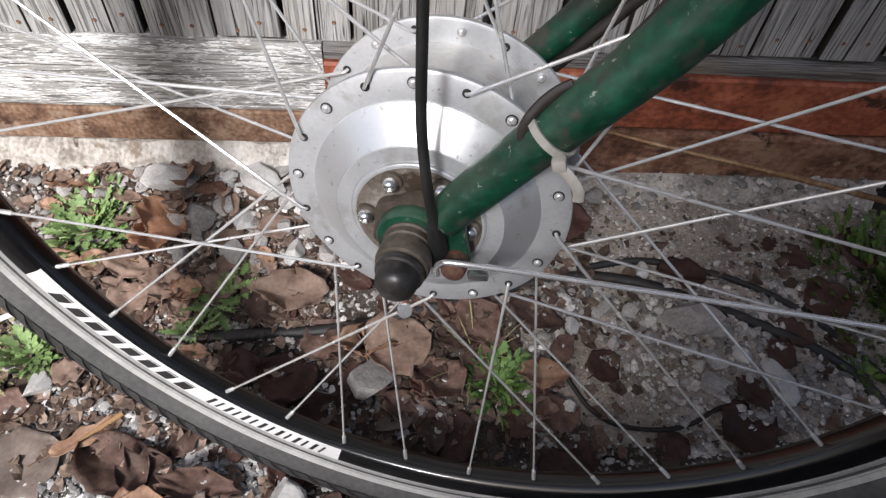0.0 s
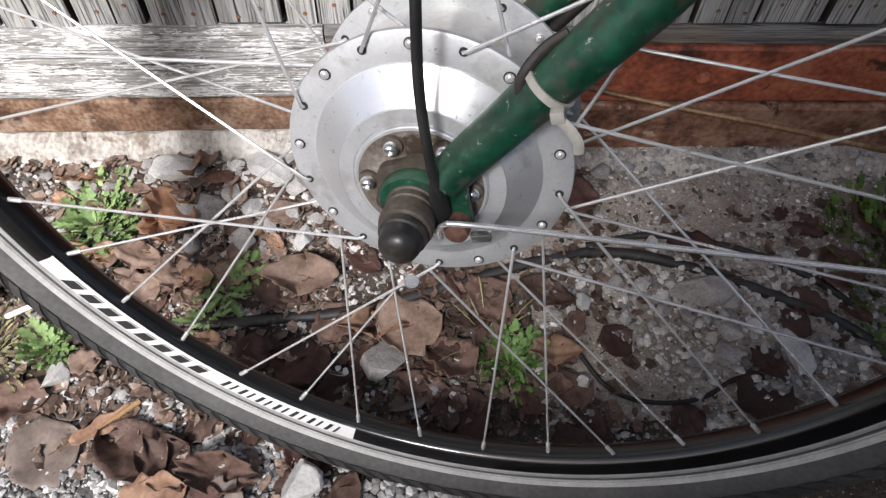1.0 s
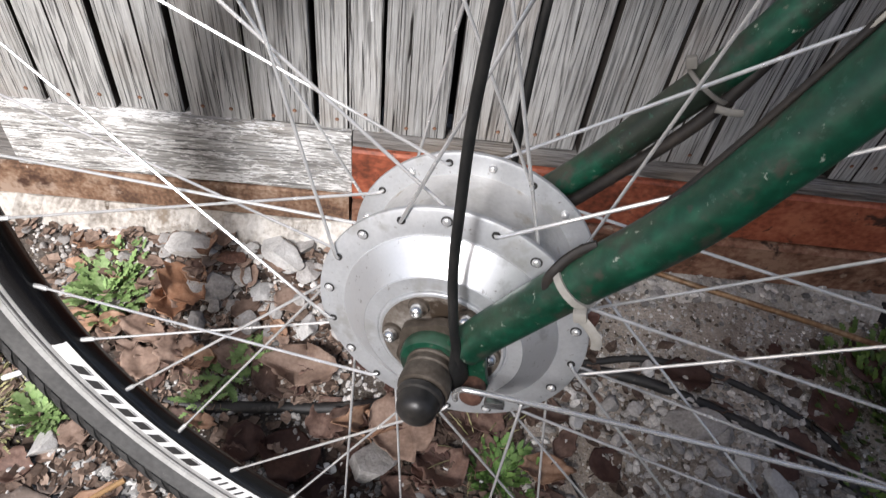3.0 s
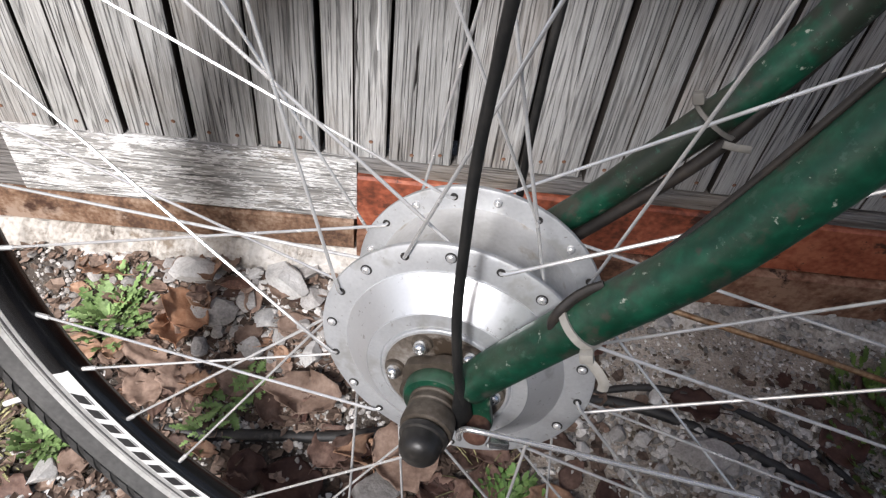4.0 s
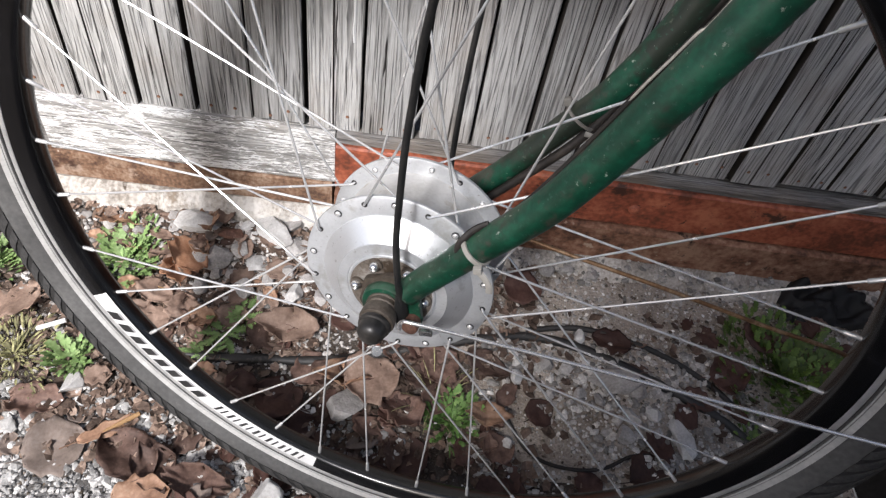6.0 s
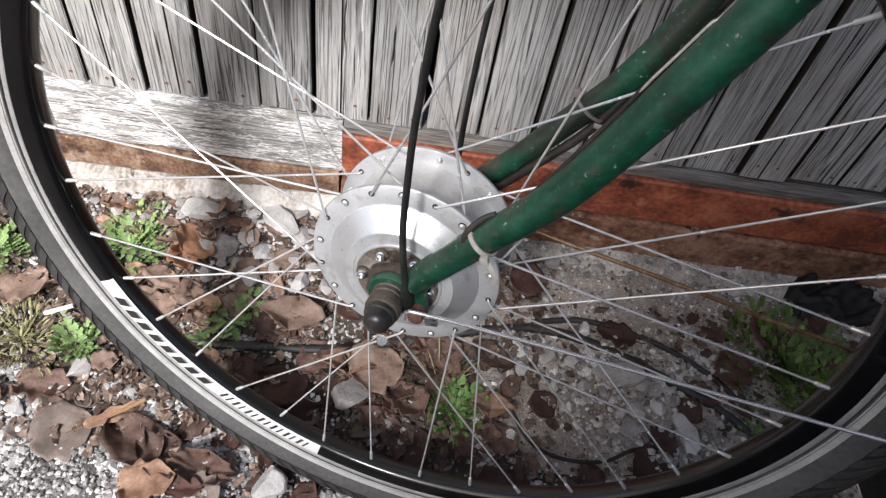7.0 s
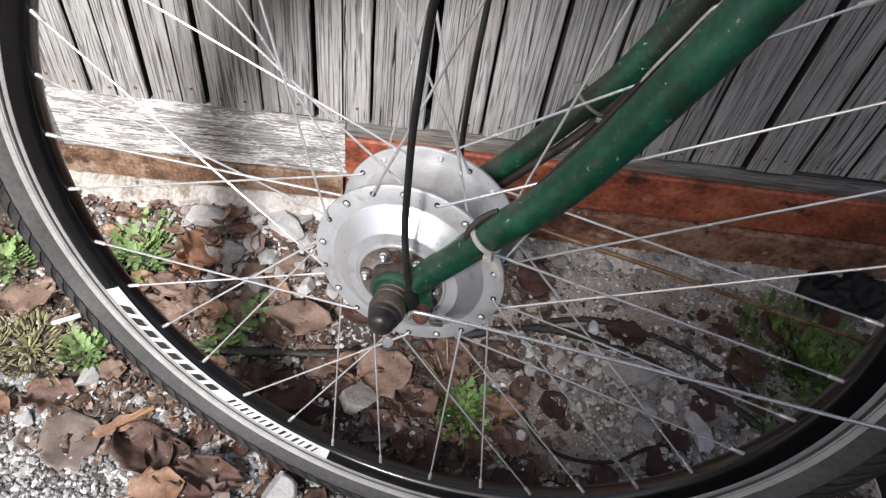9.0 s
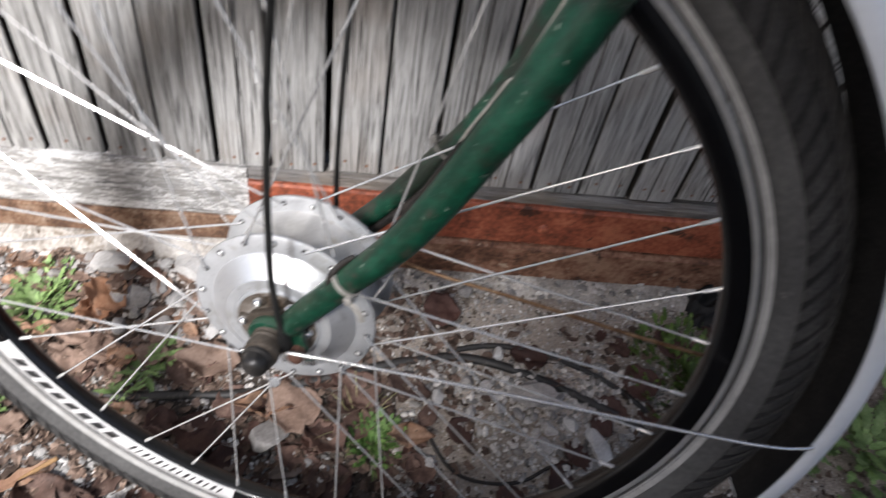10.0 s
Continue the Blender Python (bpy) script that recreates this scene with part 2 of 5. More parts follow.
M_PALESTONE = material("pale_stone", [(0.30, 0.285, 0.27), (0.50, 0.49, 0.47), (0.66, 0.655, 0.64)], 0.9, scale=40, fine=420, bump=0.7, depth=0.002, spec=0.3)
M_LEAF = material("dry_brown_leaf", [(0.04335, 0.02516, 0.01972), (0.09971, 0.05967, 0.0459), (0.1806, 0.1193, 0.09435)], 0.7, scale=50, fine=320, bump=0.5, depth=0.001, vary=0.4, spec=0.35)
M_LEAFTAN = material("dry_tan_leaf", [(0.15, 0.080, 0.050), (0.28, 0.165, 0.105), (0.41, 0.28, 0.195)], 0.65, scale=45, fine=300, bump=0.5, depth=0.001, vary=0.25, spec=0.35)
M_LEAFPALE = material("dry_pale_leaf", [(0.135, 0.088, 0.066), (0.245, 0.168, 0.128), (0.36, 0.265, 0.21)], 0.7, scale=45, fine=300, bump=0.6, depth=0.0012, vary=0.25, spots=[((0.10, 0.062, 0.046), 60, 0.62)], spec=0.3)
M_LEAFORANGE = material("dry_orange_leaf", [(0.19, 0.088, 0.048), (0.36, 0.185, 0.105), (0.48, 0.29, 0.185)], 0.65, scale=45, fine=300, bump=0.6, depth=0.0012, spots=[((0.16, 0.08, 0.05), 70, 0.64)], spec=0.35)
# dark leaf, its colour deepened for the shade round the wheel
M_LEAFDARK = material("dark_brown_leaf", [(0.03375, 0.015, 0.012), (0.06375, 0.0315, 0.024), (0.0975, 0.0525, 0.04125)], 0.7, scale=50, fine=300, bump=0.5, depth=0.001, vary=0.3, spec=0.35)
M_LEAFGREY = material("decayed_grey_leaf", [(0.11, 0.085, 0.07), (0.17, 0.135, 0.115), (0.24, 0.20, 0.175)], 0.85, scale=50, fine=320, bump=0.5, depth=0.001, vary=0.2, spec=0.25)
# litter in a darker and a paler copy: shade and sun in the colour
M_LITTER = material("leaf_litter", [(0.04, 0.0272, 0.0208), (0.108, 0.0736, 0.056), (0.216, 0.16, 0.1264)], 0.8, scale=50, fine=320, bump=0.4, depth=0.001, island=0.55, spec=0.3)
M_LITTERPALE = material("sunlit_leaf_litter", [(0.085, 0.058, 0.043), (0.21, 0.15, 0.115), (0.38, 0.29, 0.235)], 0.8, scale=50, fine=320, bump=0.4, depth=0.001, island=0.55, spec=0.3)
M_WEEDDARK = material("dark_green_weed", [(0.030, 0.060, 0.009), (0.078, 0.130, 0.022), (0.160, 0.225, 0.050)], 0.5, scale=60, fine=300, bump=0.3, depth=0.0008, island=0.45, spec=0.45)
M_WEEDMID = material("dandelion_green", [(0.10, 0.17, 0.055), (0.215, 0.335, 0.11), (0.38, 0.50, 0.22)], 0.6, scale=60, fine=300, bump=0.3, depth=0.0008, vary=0.25, spec=0.4)
M_WEED = material("green_weed", [(0.084, 0.144, 0.042), (0.18, 0.282, 0.096), (0.336, 0.432, 0.204)], 0.6, scale=60, fine=300, bump=0.3, depth=0.0008, island=0.35, spec=0.4)
M_GRASS = material("grass_blades", [(0.04, 0.09, 0.018), (0.09, 0.175, 0.04), (0.17, 0.26, 0.08)], 0.6, scale=60, fine=300, bump=0.2, depth=0.0008, island=0.4, spec=0.4)
M_STRAW = material("yellow_moss", [(0.10, 0.105, 0.040), (0.25, 0.24, 0.11), (0.46, 0.42, 0.25)], 0.8, scale=60, fine=300, bump=0.2, island=0.5)
M_TWIG = material("dry_twig", [(0.25, 0.14, 0.06), (0.42, 0.26, 0.12)], 0.8, scale=60, stretch=(1, 1, 1), vary=0.3)
M_HOSE = material("dusty_black_rubber", [(0.008, 0.008, 0.008), (0.015, 0.0145, 0.014), (0.035, 0.032, 0.030)], 0.55, spots=[((0.07, 0.063, 0.056), 70, 0.60)], dust=((0.08, 0.073, 0.066), 60, 0.16), scale=40, fine=400, bump=0.3)
M_DARKSCRAP = material("black_scrap", [(0.005, 0.005, 0.005), (0.016, 0.0155, 0.015)], 0.6, scale=40, bump=0.3, spec=0.3)
M_WHITE = material("white_scrap", [(0.7, 0.7, 0.68), (0.8, 0.8, 0.78)], 0.7, bump=0.1)

M_ALLOY = material("dull_cast_alloy", [(0.46, 0.472, 0.482), (0.54, 0.552, 0.562), (0.62, 0.632, 0.642)], 0.5, 0.55, scale=45, fine=600, bump=0.2, depth=0.0006, rough_vary=0.1, spots=[((0.44, 0.44, 0.43), 22, 0.55), ((0.26, 0.24, 0.22), 140, 0.66), ((0.30, 0.29, 0.28), 420, 0.64)])
M_SHELL = material("dusty_alloy_shell", [(0.50, 0.49, 0.46), (0.62, 0.61, 0.59), (0.70, 0.69, 0.67)], 0.5, 0.5, scale=35, fine=500, bump=0.15, depth=0.0006, spots=[((0.44, 0.39, 0.32), 24, 0.57), ((0.30, 0.22, 0.15), 60, 0.68)])
M_TURNED = material("turned_bright_alloy", [(0.70, 0.712, 0.722), (0.78, 0.79, 0.80)], 0.36, 0.75, scale=40, fine=700, bump=0.1, depth=0.0004, rough_vary=0.08, spots=[((0.58, 0.585, 0.585), 30, 0.58), ((0.36, 0.345, 0.33), 130, 0.66), ((0.40, 0.39, 0.38), 380, 0.635)])
M_PLATE = material("grimy_cover_plate", [(0.075, 0.056, 0.040), (0.20, 0.172, 0.145), (0.42, 0.40, 0.37)], 0.6, 0.4, scale=55, fine=500, bump=0.3, depth=0.0008, spots=[((0.06, 0.042, 0.028), 48, 0.55)])
M_STEEL = material("zinc_spoke_steel", [(0.64, 0.635, 0.62), (0.74, 0.735, 0.72), (0.82, 0.815, 0.80)], 0.25, 0.6, scale=80, fine=500, bump=0.05, vary=0.12, rough_vary=0.08, spots=[((0.33, 0.27, 0.22), 60, 0.68)])
M_CHROME = material("chromed_steel", [(0.68, 0.68, 0.67), (0.78, 0.78, 0.77)], 0.22, 0.95, scale=60, fine=400, bump=0.05, rough_vary=0.1, spots=[((0.36, 0.24, 0.16), 60, 0.68)])
M_ZINC = material("zinc_plated_rod", [(0.68, 0.665, 0.64), (0.84, 0.83, 0.81)], 0.18, 0.75, scale=60, fine=400, bump=0.05, rough_vary=0.08, spots=[((0.40, 0.33, 0.27), 60, 0.68)])
M_RUSTROD = material("rusty_rod", [(0.10, 0.050, 0.026), (0.22, 0.125, 0.065), (0.42, 0.30, 0.19)], 0.5, 0.55, scale=120, fine=500, bump=0.4, depth=0.0006)
M_RUSTBOLT = material("rusty_bolt_head", [(0.06, 0.028, 0.02), (0.12, 0.058, 0.04), (0.20, 0.12, 0.085)], 0.75, 0.3, scale=160, fine=600, bump=0.4, depth=0.0006)
M_GREEN = material("scuffed_green_enamel", [(0.002, 0.028, 0.014), (0.003, 0.050, 0.026), (0.006, 0.082, 0.043)], 0.46, scale=38, fine=300, bump=0.6, depth=0.0010, coat=0.05, rough_vary=0.2, contrast=(0.38, 0.62),
                   spots=[((0.016, 0.024, 0.016), 17, 0.52), ((0.036, 0.042, 0.030), 48, 0.60), ((0.024, 0.070, 0.046), 260, 0.60), ((0.10, 0.115, 0.085), 110, 0.645), ((0.36, 0.39, 0.33), 200, 0.652)], dust=((0.085, 0.086, 0.062), 60, 0.27))
M_RUBBER = material("grey_black_tyre_rubber", [(0.050, 0.0495, 0.0485), (0.088, 0.087, 0.085), (0.138, 0.136, 0.132)], 0.72, scale=14, fine=260, bump=0.25, depth=0.0006, spots=[((0.15, 0.145, 0.14), 40, 0.66)], spec=0.3)
M_TREAD = material("worn_grey_tread_blocks", [(0.022, 0.0215, 0.021), (0.042, 0.041, 0.040), (0.075, 0.073, 0.070)], 0.9, scale=20, fine=400, bump=0.3, depth=0.0008, spec=0.3)
# black for the shade in the tread grooves and inside the mudguard
M_RECESS = material("black_recess_shade", [(0.014, 0.014, 0.014), (0.026, 0.0255, 0.025), (0.042, 0.041, 0.040)], 0.9, scale=30, fine=400, bump=0.2, depth=0.0008, spec=0.2)
M_STRIPE = material("worn_pale_reflective_band", [(0.30, 0.295, 0.28), (0.41, 0.405, 0.39), (0.53, 0.525, 0.505)], 0.6, scale=60, fine=400, bump=0.1)
M_RIMBLACK = material("gloss_black_rim", [(0.0028, 0.0028, 0.00315), (0.0056, 0.0056, 0.0063), (0.021, 0.0203, 0.0196)], 0.22, scale=40, fine=300, bump=0.06, coat=0.25, rough_vary=0.12, contrast=(0.36, 0.9), dust=((0.07, 0.075, 0.068), 50, 0.06), spec=0.5)
M_LIP = material("brushed_rim_lip", [(0.42, 0.42, 0.41), (0.62, 0.62, 0.61)], 0.42, 0.6, scale=60, bump=0.05)
M_DECAL = material("white_rim_decal", [(0.62, 0.62, 0.61), (0.74, 0.74, 0.73)], 0.45, scale=40, bump=0.03)
M_INK = material("black_decal_print", [(0.012, 0.012, 0.013), (0.03, 0.03, 0.03)], 0.4, scale=40, bump=0.03)
M_CAP = material("greasy_black_cap", [(0.008, 0.0075, 0.007), (0.022, 0.020, 0.018), (0.075, 0.065, 0.055)], 0.42, scale=60, fine=420, bump=0.25, depth=0.0008)
M_NUT = material("grimy_axle_nut", [(0.026, 0.020, 0.014), (0.066, 0.052, 0.039), (0.135, 0.115, 0.093)], 0.62, 0.15, scale=90, fine=420, bump=0.35, depth=0.0008)
M_STRUT = material("chipped_black_strut", [(0.005, 0.005, 0.005), (0.010, 0.010, 0.0095), (0.022, 0.020, 0.018)], 0.55, scale=70, fine=500, bump=0.2, spots=[((0.25, 0.23, 0.2), 150, 0.74)])
M_CABLE = material("dusty_black_cable", [(0.006, 0.005, 0.0045), (0.014, 0.011, 0.009), (0.035, 0.027, 0.020)], 0.6, scale=60, fine=400, bump=0.2)
M_WIRE = material("bare_grey_cable", [(0.36, 0.34, 0.30), (0.56, 0.54, 0.49)], 0.45, 0.4, scale=200, bump=0.1)
M_TIEWHITE = material("yellowed_nylon", [(0.28, 0.265, 0.235), (0.42, 0.40, 0.36)], 0.5, scale=90, bump=0.1)
M_TIEGREY = material("greyed_nylon", [(0.10, 0.095, 0.085), (0.20, 0.19, 0.17)], 0.6, scale=90, bump=0.1)
# near-black that stands for the shade inside the plank gaps
M_GAPSHADE = material("plank_gap_shade", [(0.018, 0.0145, 0.0115), (0.035, 0.028, 0.0225), (0.06, 0.05, 0.042)], 0.85, scale=12, stretch=(1, 1, 0.15), fine=120, bump=0.4)
# pale so that the added walls throw some light back
M_ADDEDWALL = material("pale_bounce_wall", [(0.46, 0.445, 0.42), (0.58, 0.565, 0.54), (0.66, 0.645, 0.62)], 0.9, scale=6, fine=120, bump=0.4, depth=0.003, spots=[((0.36, 0.34, 0.31), 5, 0.60)], spec=0.2)
M_GUARD = material("silver_mudguard", [(0.78, 0.81, 0.84), (0.86, 0.89, 0.92)], 0.35, 0.05, scale=20, fine=300, bump=0.05)
M_HOLE = material("spoke_hole_shadow", [(0.015, 0.014, 0.013), (0.03, 0.028, 0.026)], 0.8, 0.0, bump=0.0)


# ---- mesh helpers ----


def mesh_object(name, verts, faces, mat, parent=None, smooth=True, label=""):
    me = bpy.data.meshes.new(name)
    me.from_pydata([tuple(v) for v in verts], [], [tuple(f) for f in faces])
    me.update()
    if smooth:
        me.polygons.foreach_set("use_smooth", [True] * len(me.polygons))
    me.materials.append(mat)
    ob = new(name, me)
    ob.parent = parent
    if label:
        ob["label"] = label
    return ob


def part(name, bm, mat, parent=None, label="", smooth=True):
    me = bpy.data.meshes.new(name)
    bmesh.ops.recalc_face_normals(bm, faces=bm.faces)
    bm.to_mesh(me)
    bm.free()
    if smooth:
        me.polygons.foreach_set("use_smooth", [True] * len(me.polygons))
        me.set_sharp_from_angle(angle=radians(38))
    me.materials.append(mat)
    ob = new(name, me)
    ob.parent = parent
    if label:
        ob["label"] = label
    return ob


def lathe(profile, steps=72, close=False):
    """A solid of revolution about the y axis from (radius, y) pairs."""
    bm = bmesh.new()
    rings = []
    for i in range(steps):
        a = 2 * math.pi * i / steps
        rings.append([bm.verts.new((r * math.cos(a), y, r * math.sin(a))) for r, y in profile])
    n = len(profile)
    for i in range(steps):
        p, q = rings[i], rings[(i + 1) % steps]
        for j in range(n if close else n - 1):
            k = (j + 1) % n
            bm.faces.new((p[j], q[j], q[k], p[k]))
    bmesh.ops.remove_doubles(bm, verts=bm.verts, dist=1e-6)
    return bm


def spline(points, steps=8):
    """A smooth line through the points (Catmull-Rom)."""
    p = [Vector(v) for v in points]
    p = [p[0] * 2 - p[1]] + p + [p[-1] * 2 - p[-2]]
    out = []
    for i in range(1, len(p) - 2):
        for s in range(steps):
            t = s / steps
            a, b, c, d = p[i - 1], p[i], p[i + 1], p[i + 2]
            out.append(0.5 * ((2 * b) + (c - a) * t + (2 * a - 5 * b + 4 * c - d) * t * t + (3 * b - a - 3 * c + d) * t ** 3))
    out.append(p[-2])
    return out


def tube(points, radius, sides=12, bm=None, flat=1.0, caps=True):
    """A tube along the points; radius is a number or one per point."""
    bm = bm or bmesh.new()
    pts = [Vector(v) for v in points]
    rad = radius if isinstance(radius, (list, tuple)) else [radius] * len(pts)
    ref = Vector((0.31, 0.2, 0.93)).normalized()
    rings = []
    for i, c in enumerate(pts):
        d = (pts[min(i + 1, len(pts) - 1)] - pts[max(i - 1, 0)]).normalized()
        u = ref - d * ref.dot(d)
        if u.length < 1e-3:
            u = Vector((1, 0, 0)) - d * d.x
        u.normalize()
        ref = u
        v = d.cross(u)
        rings.append([bm.verts.new(c + (u * math.cos(2 * math.pi * k / sides) + v * flat * math.sin(2 * math.pi * k / sides)) * rad[i]) for k in range(sides)])
    for a, b in zip(rings, rings[1:]):
        for k in range(sides):
            bm.faces.new((a[k], a[(k + 1) % sides], b[(k + 1) % sides], b[k]))
    if caps:
        bm.faces.new(rings[0][::-1])
        bm.faces.new(rings[-1])
    return bm


def box(lo, hi, bevel=0.0, bm=None):
    own = bm is None
    bm = bm or bmesh.new()
    r = bmesh.ops.create_cube(bm, size=1)
    for v in r["verts"]:
        v.co = Vector([l + (h - l) * (c + 0.5) for l, h, c in zip(lo, hi, v.co)])
    if bevel and own:
        bmesh.ops.bevel(bm, geom=bm.edges[:], offset=bevel, segments=2, profile=0.6, affect="EDGES")
    return bm


def sheet(nx, ny, place):
    """A grid of nx by ny cells whose corners place(u, v) gives, with u and v from 0 to 1."""
    verts = [place(i / nx, j / ny) for j in range(ny + 1) for i in range(nx + 1)]
    faces = [(j * (nx + 1) + i, j * (nx + 1) + i + 1, (j + 1) * (nx + 1) + i + 1, (j + 1) * (nx + 1) + i) for j in range(ny) for i in range(nx)]
    return verts, faces


def rivet_head(radius, height, sides=14):
    bm = bmesh.new()
    prev = None
    for k in range(4):
        a = k / 3 * math.pi / 2
        ring = [bm.verts.new((radius * math.cos(a) * math.cos(2 * math.pi * s / sides), -height * math.sin(a), radius * math.cos(a) * math.sin(2 * math.pi * s / sides))) for s in range(sides)] if k < 3 else [bm.verts.new((0, -height, 0))]
        if prev:
            for s in range(sides):
                if len(ring) > 1:
                    bm.faces.new((prev[s], prev[(s + 1) % sides], ring[(s + 1) % sides], ring[s]))
                else:
                    bm.faces.new((prev[s], prev[(s + 1) % sides], ring[0]))
        prev = ring
    return bm


# ---- ground ----


def ground_z(x, y):
    near = max(0.0, min(1.0, 1.6 - 1.4 * math.hypot(x, y + 0.05)))
    z = 0.002 + 0.25 * max(0.0, min(0.29, y)) * min(1.0, near * 1.6)
    heap = max(0.0, min(1.0, (y - 0.195) / 0.045)) * max(0.0, min(1.0, (0.0 - x) / 0.06))
    z += 0.016 * heap * heap * (3 - 2 * heap) * near
    n = noise.noise((x * 7, y * 7, 0.3)) * 0.007 + noise.noise((x * 23, y * 23, 4.1)) * 0.0035 + noise.noise((x * 60, y * 60, 8.0)) * 0.0016
    return z + n * near


def make_ground():
    # one sheet: cells of a few millimetres by the wheel that grow towards the horizon
    def axis(lo, hi, fine, n):
        line = list(np.arange(lo, hi + 1e-6, fine))
        step = fine
        left, right = [lo], [hi]
        for _ in range(n):
            step *= 1.55
            left.append(left[-1] - step)
            right.append(right[-1] + step)
        return left[:0:-1] + line + right[1:]
    xs, ys = axis(-0.7, 0.85, 0.008, 26), axis(-0.45, 0.40, 0.008, 26)
    verts = [(x, y, ground_z(x, y)) for y in ys for x in xs]
    w = len(xs)
    faces = [(j * w + i, j * w + i + 1, (j + 1) * w + i + 1, (j + 1) * w + i) for j in range(len(ys) - 1) for i in range(w - 1)]
    ob = mesh_object("ground", verts, faces, M_GROUND)
    tagged(ob, "bare grey-brown soil with grit and crushed stone", "ground", kind="structure")


make_ground()


PATCHES = []


def top_z(x, y):
    """Height of the soil or of the patch that lies on it."""
    return ground_z(x, y) + max([0.0] + [rise(x, y) for rise in PATCHES])


def make_earth(name, x0, x1, y0, y1, edge_at, mat, label, seed, nx, ny):
    # a patch a little proud of the soil, which sinks into it at its ragged edge
    def rise(x, y):
        if not (x0 <= x <= x1 and y0 <= y <= y1):
            return 0.0
        edge = edge_at(x, y) + noise.noise((x * 14, y * 14, seed)) * 0.9 + noise.noise((x * 45, y * 45, seed + 1)) * 0.4
        return 0.0025 * max(-2.0, min(1.0, edge))

    def place(u, v):
        x, y = x0 + (x1 - x0) * u, y0 + (y1 - y0) * v
        return (x, y, ground_z(x, y) + rise(x, y))
    PATCHES.append(rise)
    ob = mesh_object(name, *sheet(nx, ny, place), mat)
    tagged(ob, label, "earth", kind="structure")


make_earth("trodden_earth", 0.02, 0.82, -0.06, 0.26, lambda x, y: min((x - 0.07) / 0.05, (y + 0.005) / 0.035), M_EARTH, "trodden grey earth and mortar dust", 2.2, 160, 64)
make_earth("gravel_bed", -0.75, 0.02, -0.45, 0.06, lambda x, y: min((-0.02 - x) / 0.08, (0.03 - y) / 0.05, (-0.12 - x - 1.2 * (y + 0.12)) / 0.06, (x + 0.70) / 0.05 - 1.2, (y + 0.40) / 0.05 - 1.2), M_DUST, "bed of pale crushed stone dust", 5.2, 150, 100)

# ---- fence ----
FY = 0.269
BOTTOM = 0.214


def make_fence():
    fence = new("fence")
    fence.location = (0, FY, 0)
    tagged(fence, "weathered grey vertical plank fence with dark gaps", "fence", kind="structure")
    edges = [-0.3476 - 0.058 * k for k in range(34, 0, -1)] + [-0.3476, -0.2886, -0.231, -0.1741, -0.1178, -0.0615, -0.0035, 0.0541, 0.1105, 0.168, 0.2275, 0.2840, 0.3445, 0.4015, 0.4590] + [0.5165 + 0.0575 * k for k in range(10)]
    r = random.Random(3)
    for i, (a, b) in enumerate(zip(edges, edges[1:])):
        gap = r.uniform(0.0012, 0.0022) + (0.0004 if b < -0.1 else 0.0008 if a > 0.1 else 0.0003)
        z0, z1 = BOTTOM + r.uniform(-0.003, 0.003), 1.00 + r.uniform(-0.01, 0.01)
        face, thick = r.uniform(-0.002, 0.003), 0.02
        split = r.random() < 0.6
        bow = r.uniform(-0.002, 0.002)
        cols = [a + gap, a + gap + 0.0012, (a + b) / 2 - 0.0011 + r.uniform(-0.008, 0.008), 0, 0, b - gap - 0.0012, b - gap]
        cols[3], cols[4] = cols[2] + 0.0009, cols[2] + 0.0018
        rows = [z0, z0 + 0.0015, 0.3, 0.45, 0.7, z1]
        verts, faces = [], []
        for z in rows:
            for j, x in enumerate(cols):
                back = 0.0013 if j in (0, 6) else (0.0028 if split and j == 3 else 0.0)
                if z == z0:
                    back += 0.0012
                wob = noise.noise((x * 30, z * 4, i)) * 0.0007
                verts.append((x + bow * math.sin(z * 3), face + back + wob, z))
        for z in rows:
            for x in (cols[0], cols[-1]):
                verts.append((x + bow * math.sin(z * 3), face + thick, z))
        n, m, base = len(cols), len(rows), len(cols) * len(rows)
        for k in range(m - 1):
            for j in range(n - 1):
                faces.append((k * n + j, k * n + j + 1, (k + 1) * n + j + 1, (k + 1) * n + j))
            faces.append((k * n + n - 1, base + 2 * k + 1, base + 2 * k + 3, (k + 1) * n + n - 1))
            faces.append((base + 2 * k, k * n, (k + 1) * n, base + 2 * k + 2))
            faces.append((base + 2 * k + 1, base + 2 * k, base + 2 * k + 2, base + 2 * k + 3))
        faces.append(tuple(range(n))[::-1] + (base, base + 1))
        faces.append(tuple(range((m - 1) * n, m * n)) + (base + 2 * m - 1, base + 2 * m - 2))
        plank = mesh_object("plank", verts, faces, M_PLANK, fence, smooth=False)
        # the plank edges in the joints are coloured black, as the joints' shade
        plank.data.materials.append(M_GAPSHADE)
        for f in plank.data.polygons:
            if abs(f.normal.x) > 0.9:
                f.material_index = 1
        for nx in (0.3, 0.72):
            nail = part("nail", rivet_head(0.0019, 0.0006, 8), M_RUSTDARK, plank)
            nail.location = (a + (b - a) * nx + r.uniform(-0.004, 0.004), face - 0.0004, BOTTOM + 0.012 + r.uniform(-0.004, 0.006))
        if -0.12 < a < -0.1:
            part("paint_drip", tube(spline([(-0.0735, face - 0.0002, 0.372), (-0.0722, face - 0.0002, 0.350), (-0.0730, face - 0.0002, 0.331), (-0.0722, face - 0.0002, 0.318)], 5), 0.0011, 8, flat=0.5), M_WHITE, plank, "white paint drip")
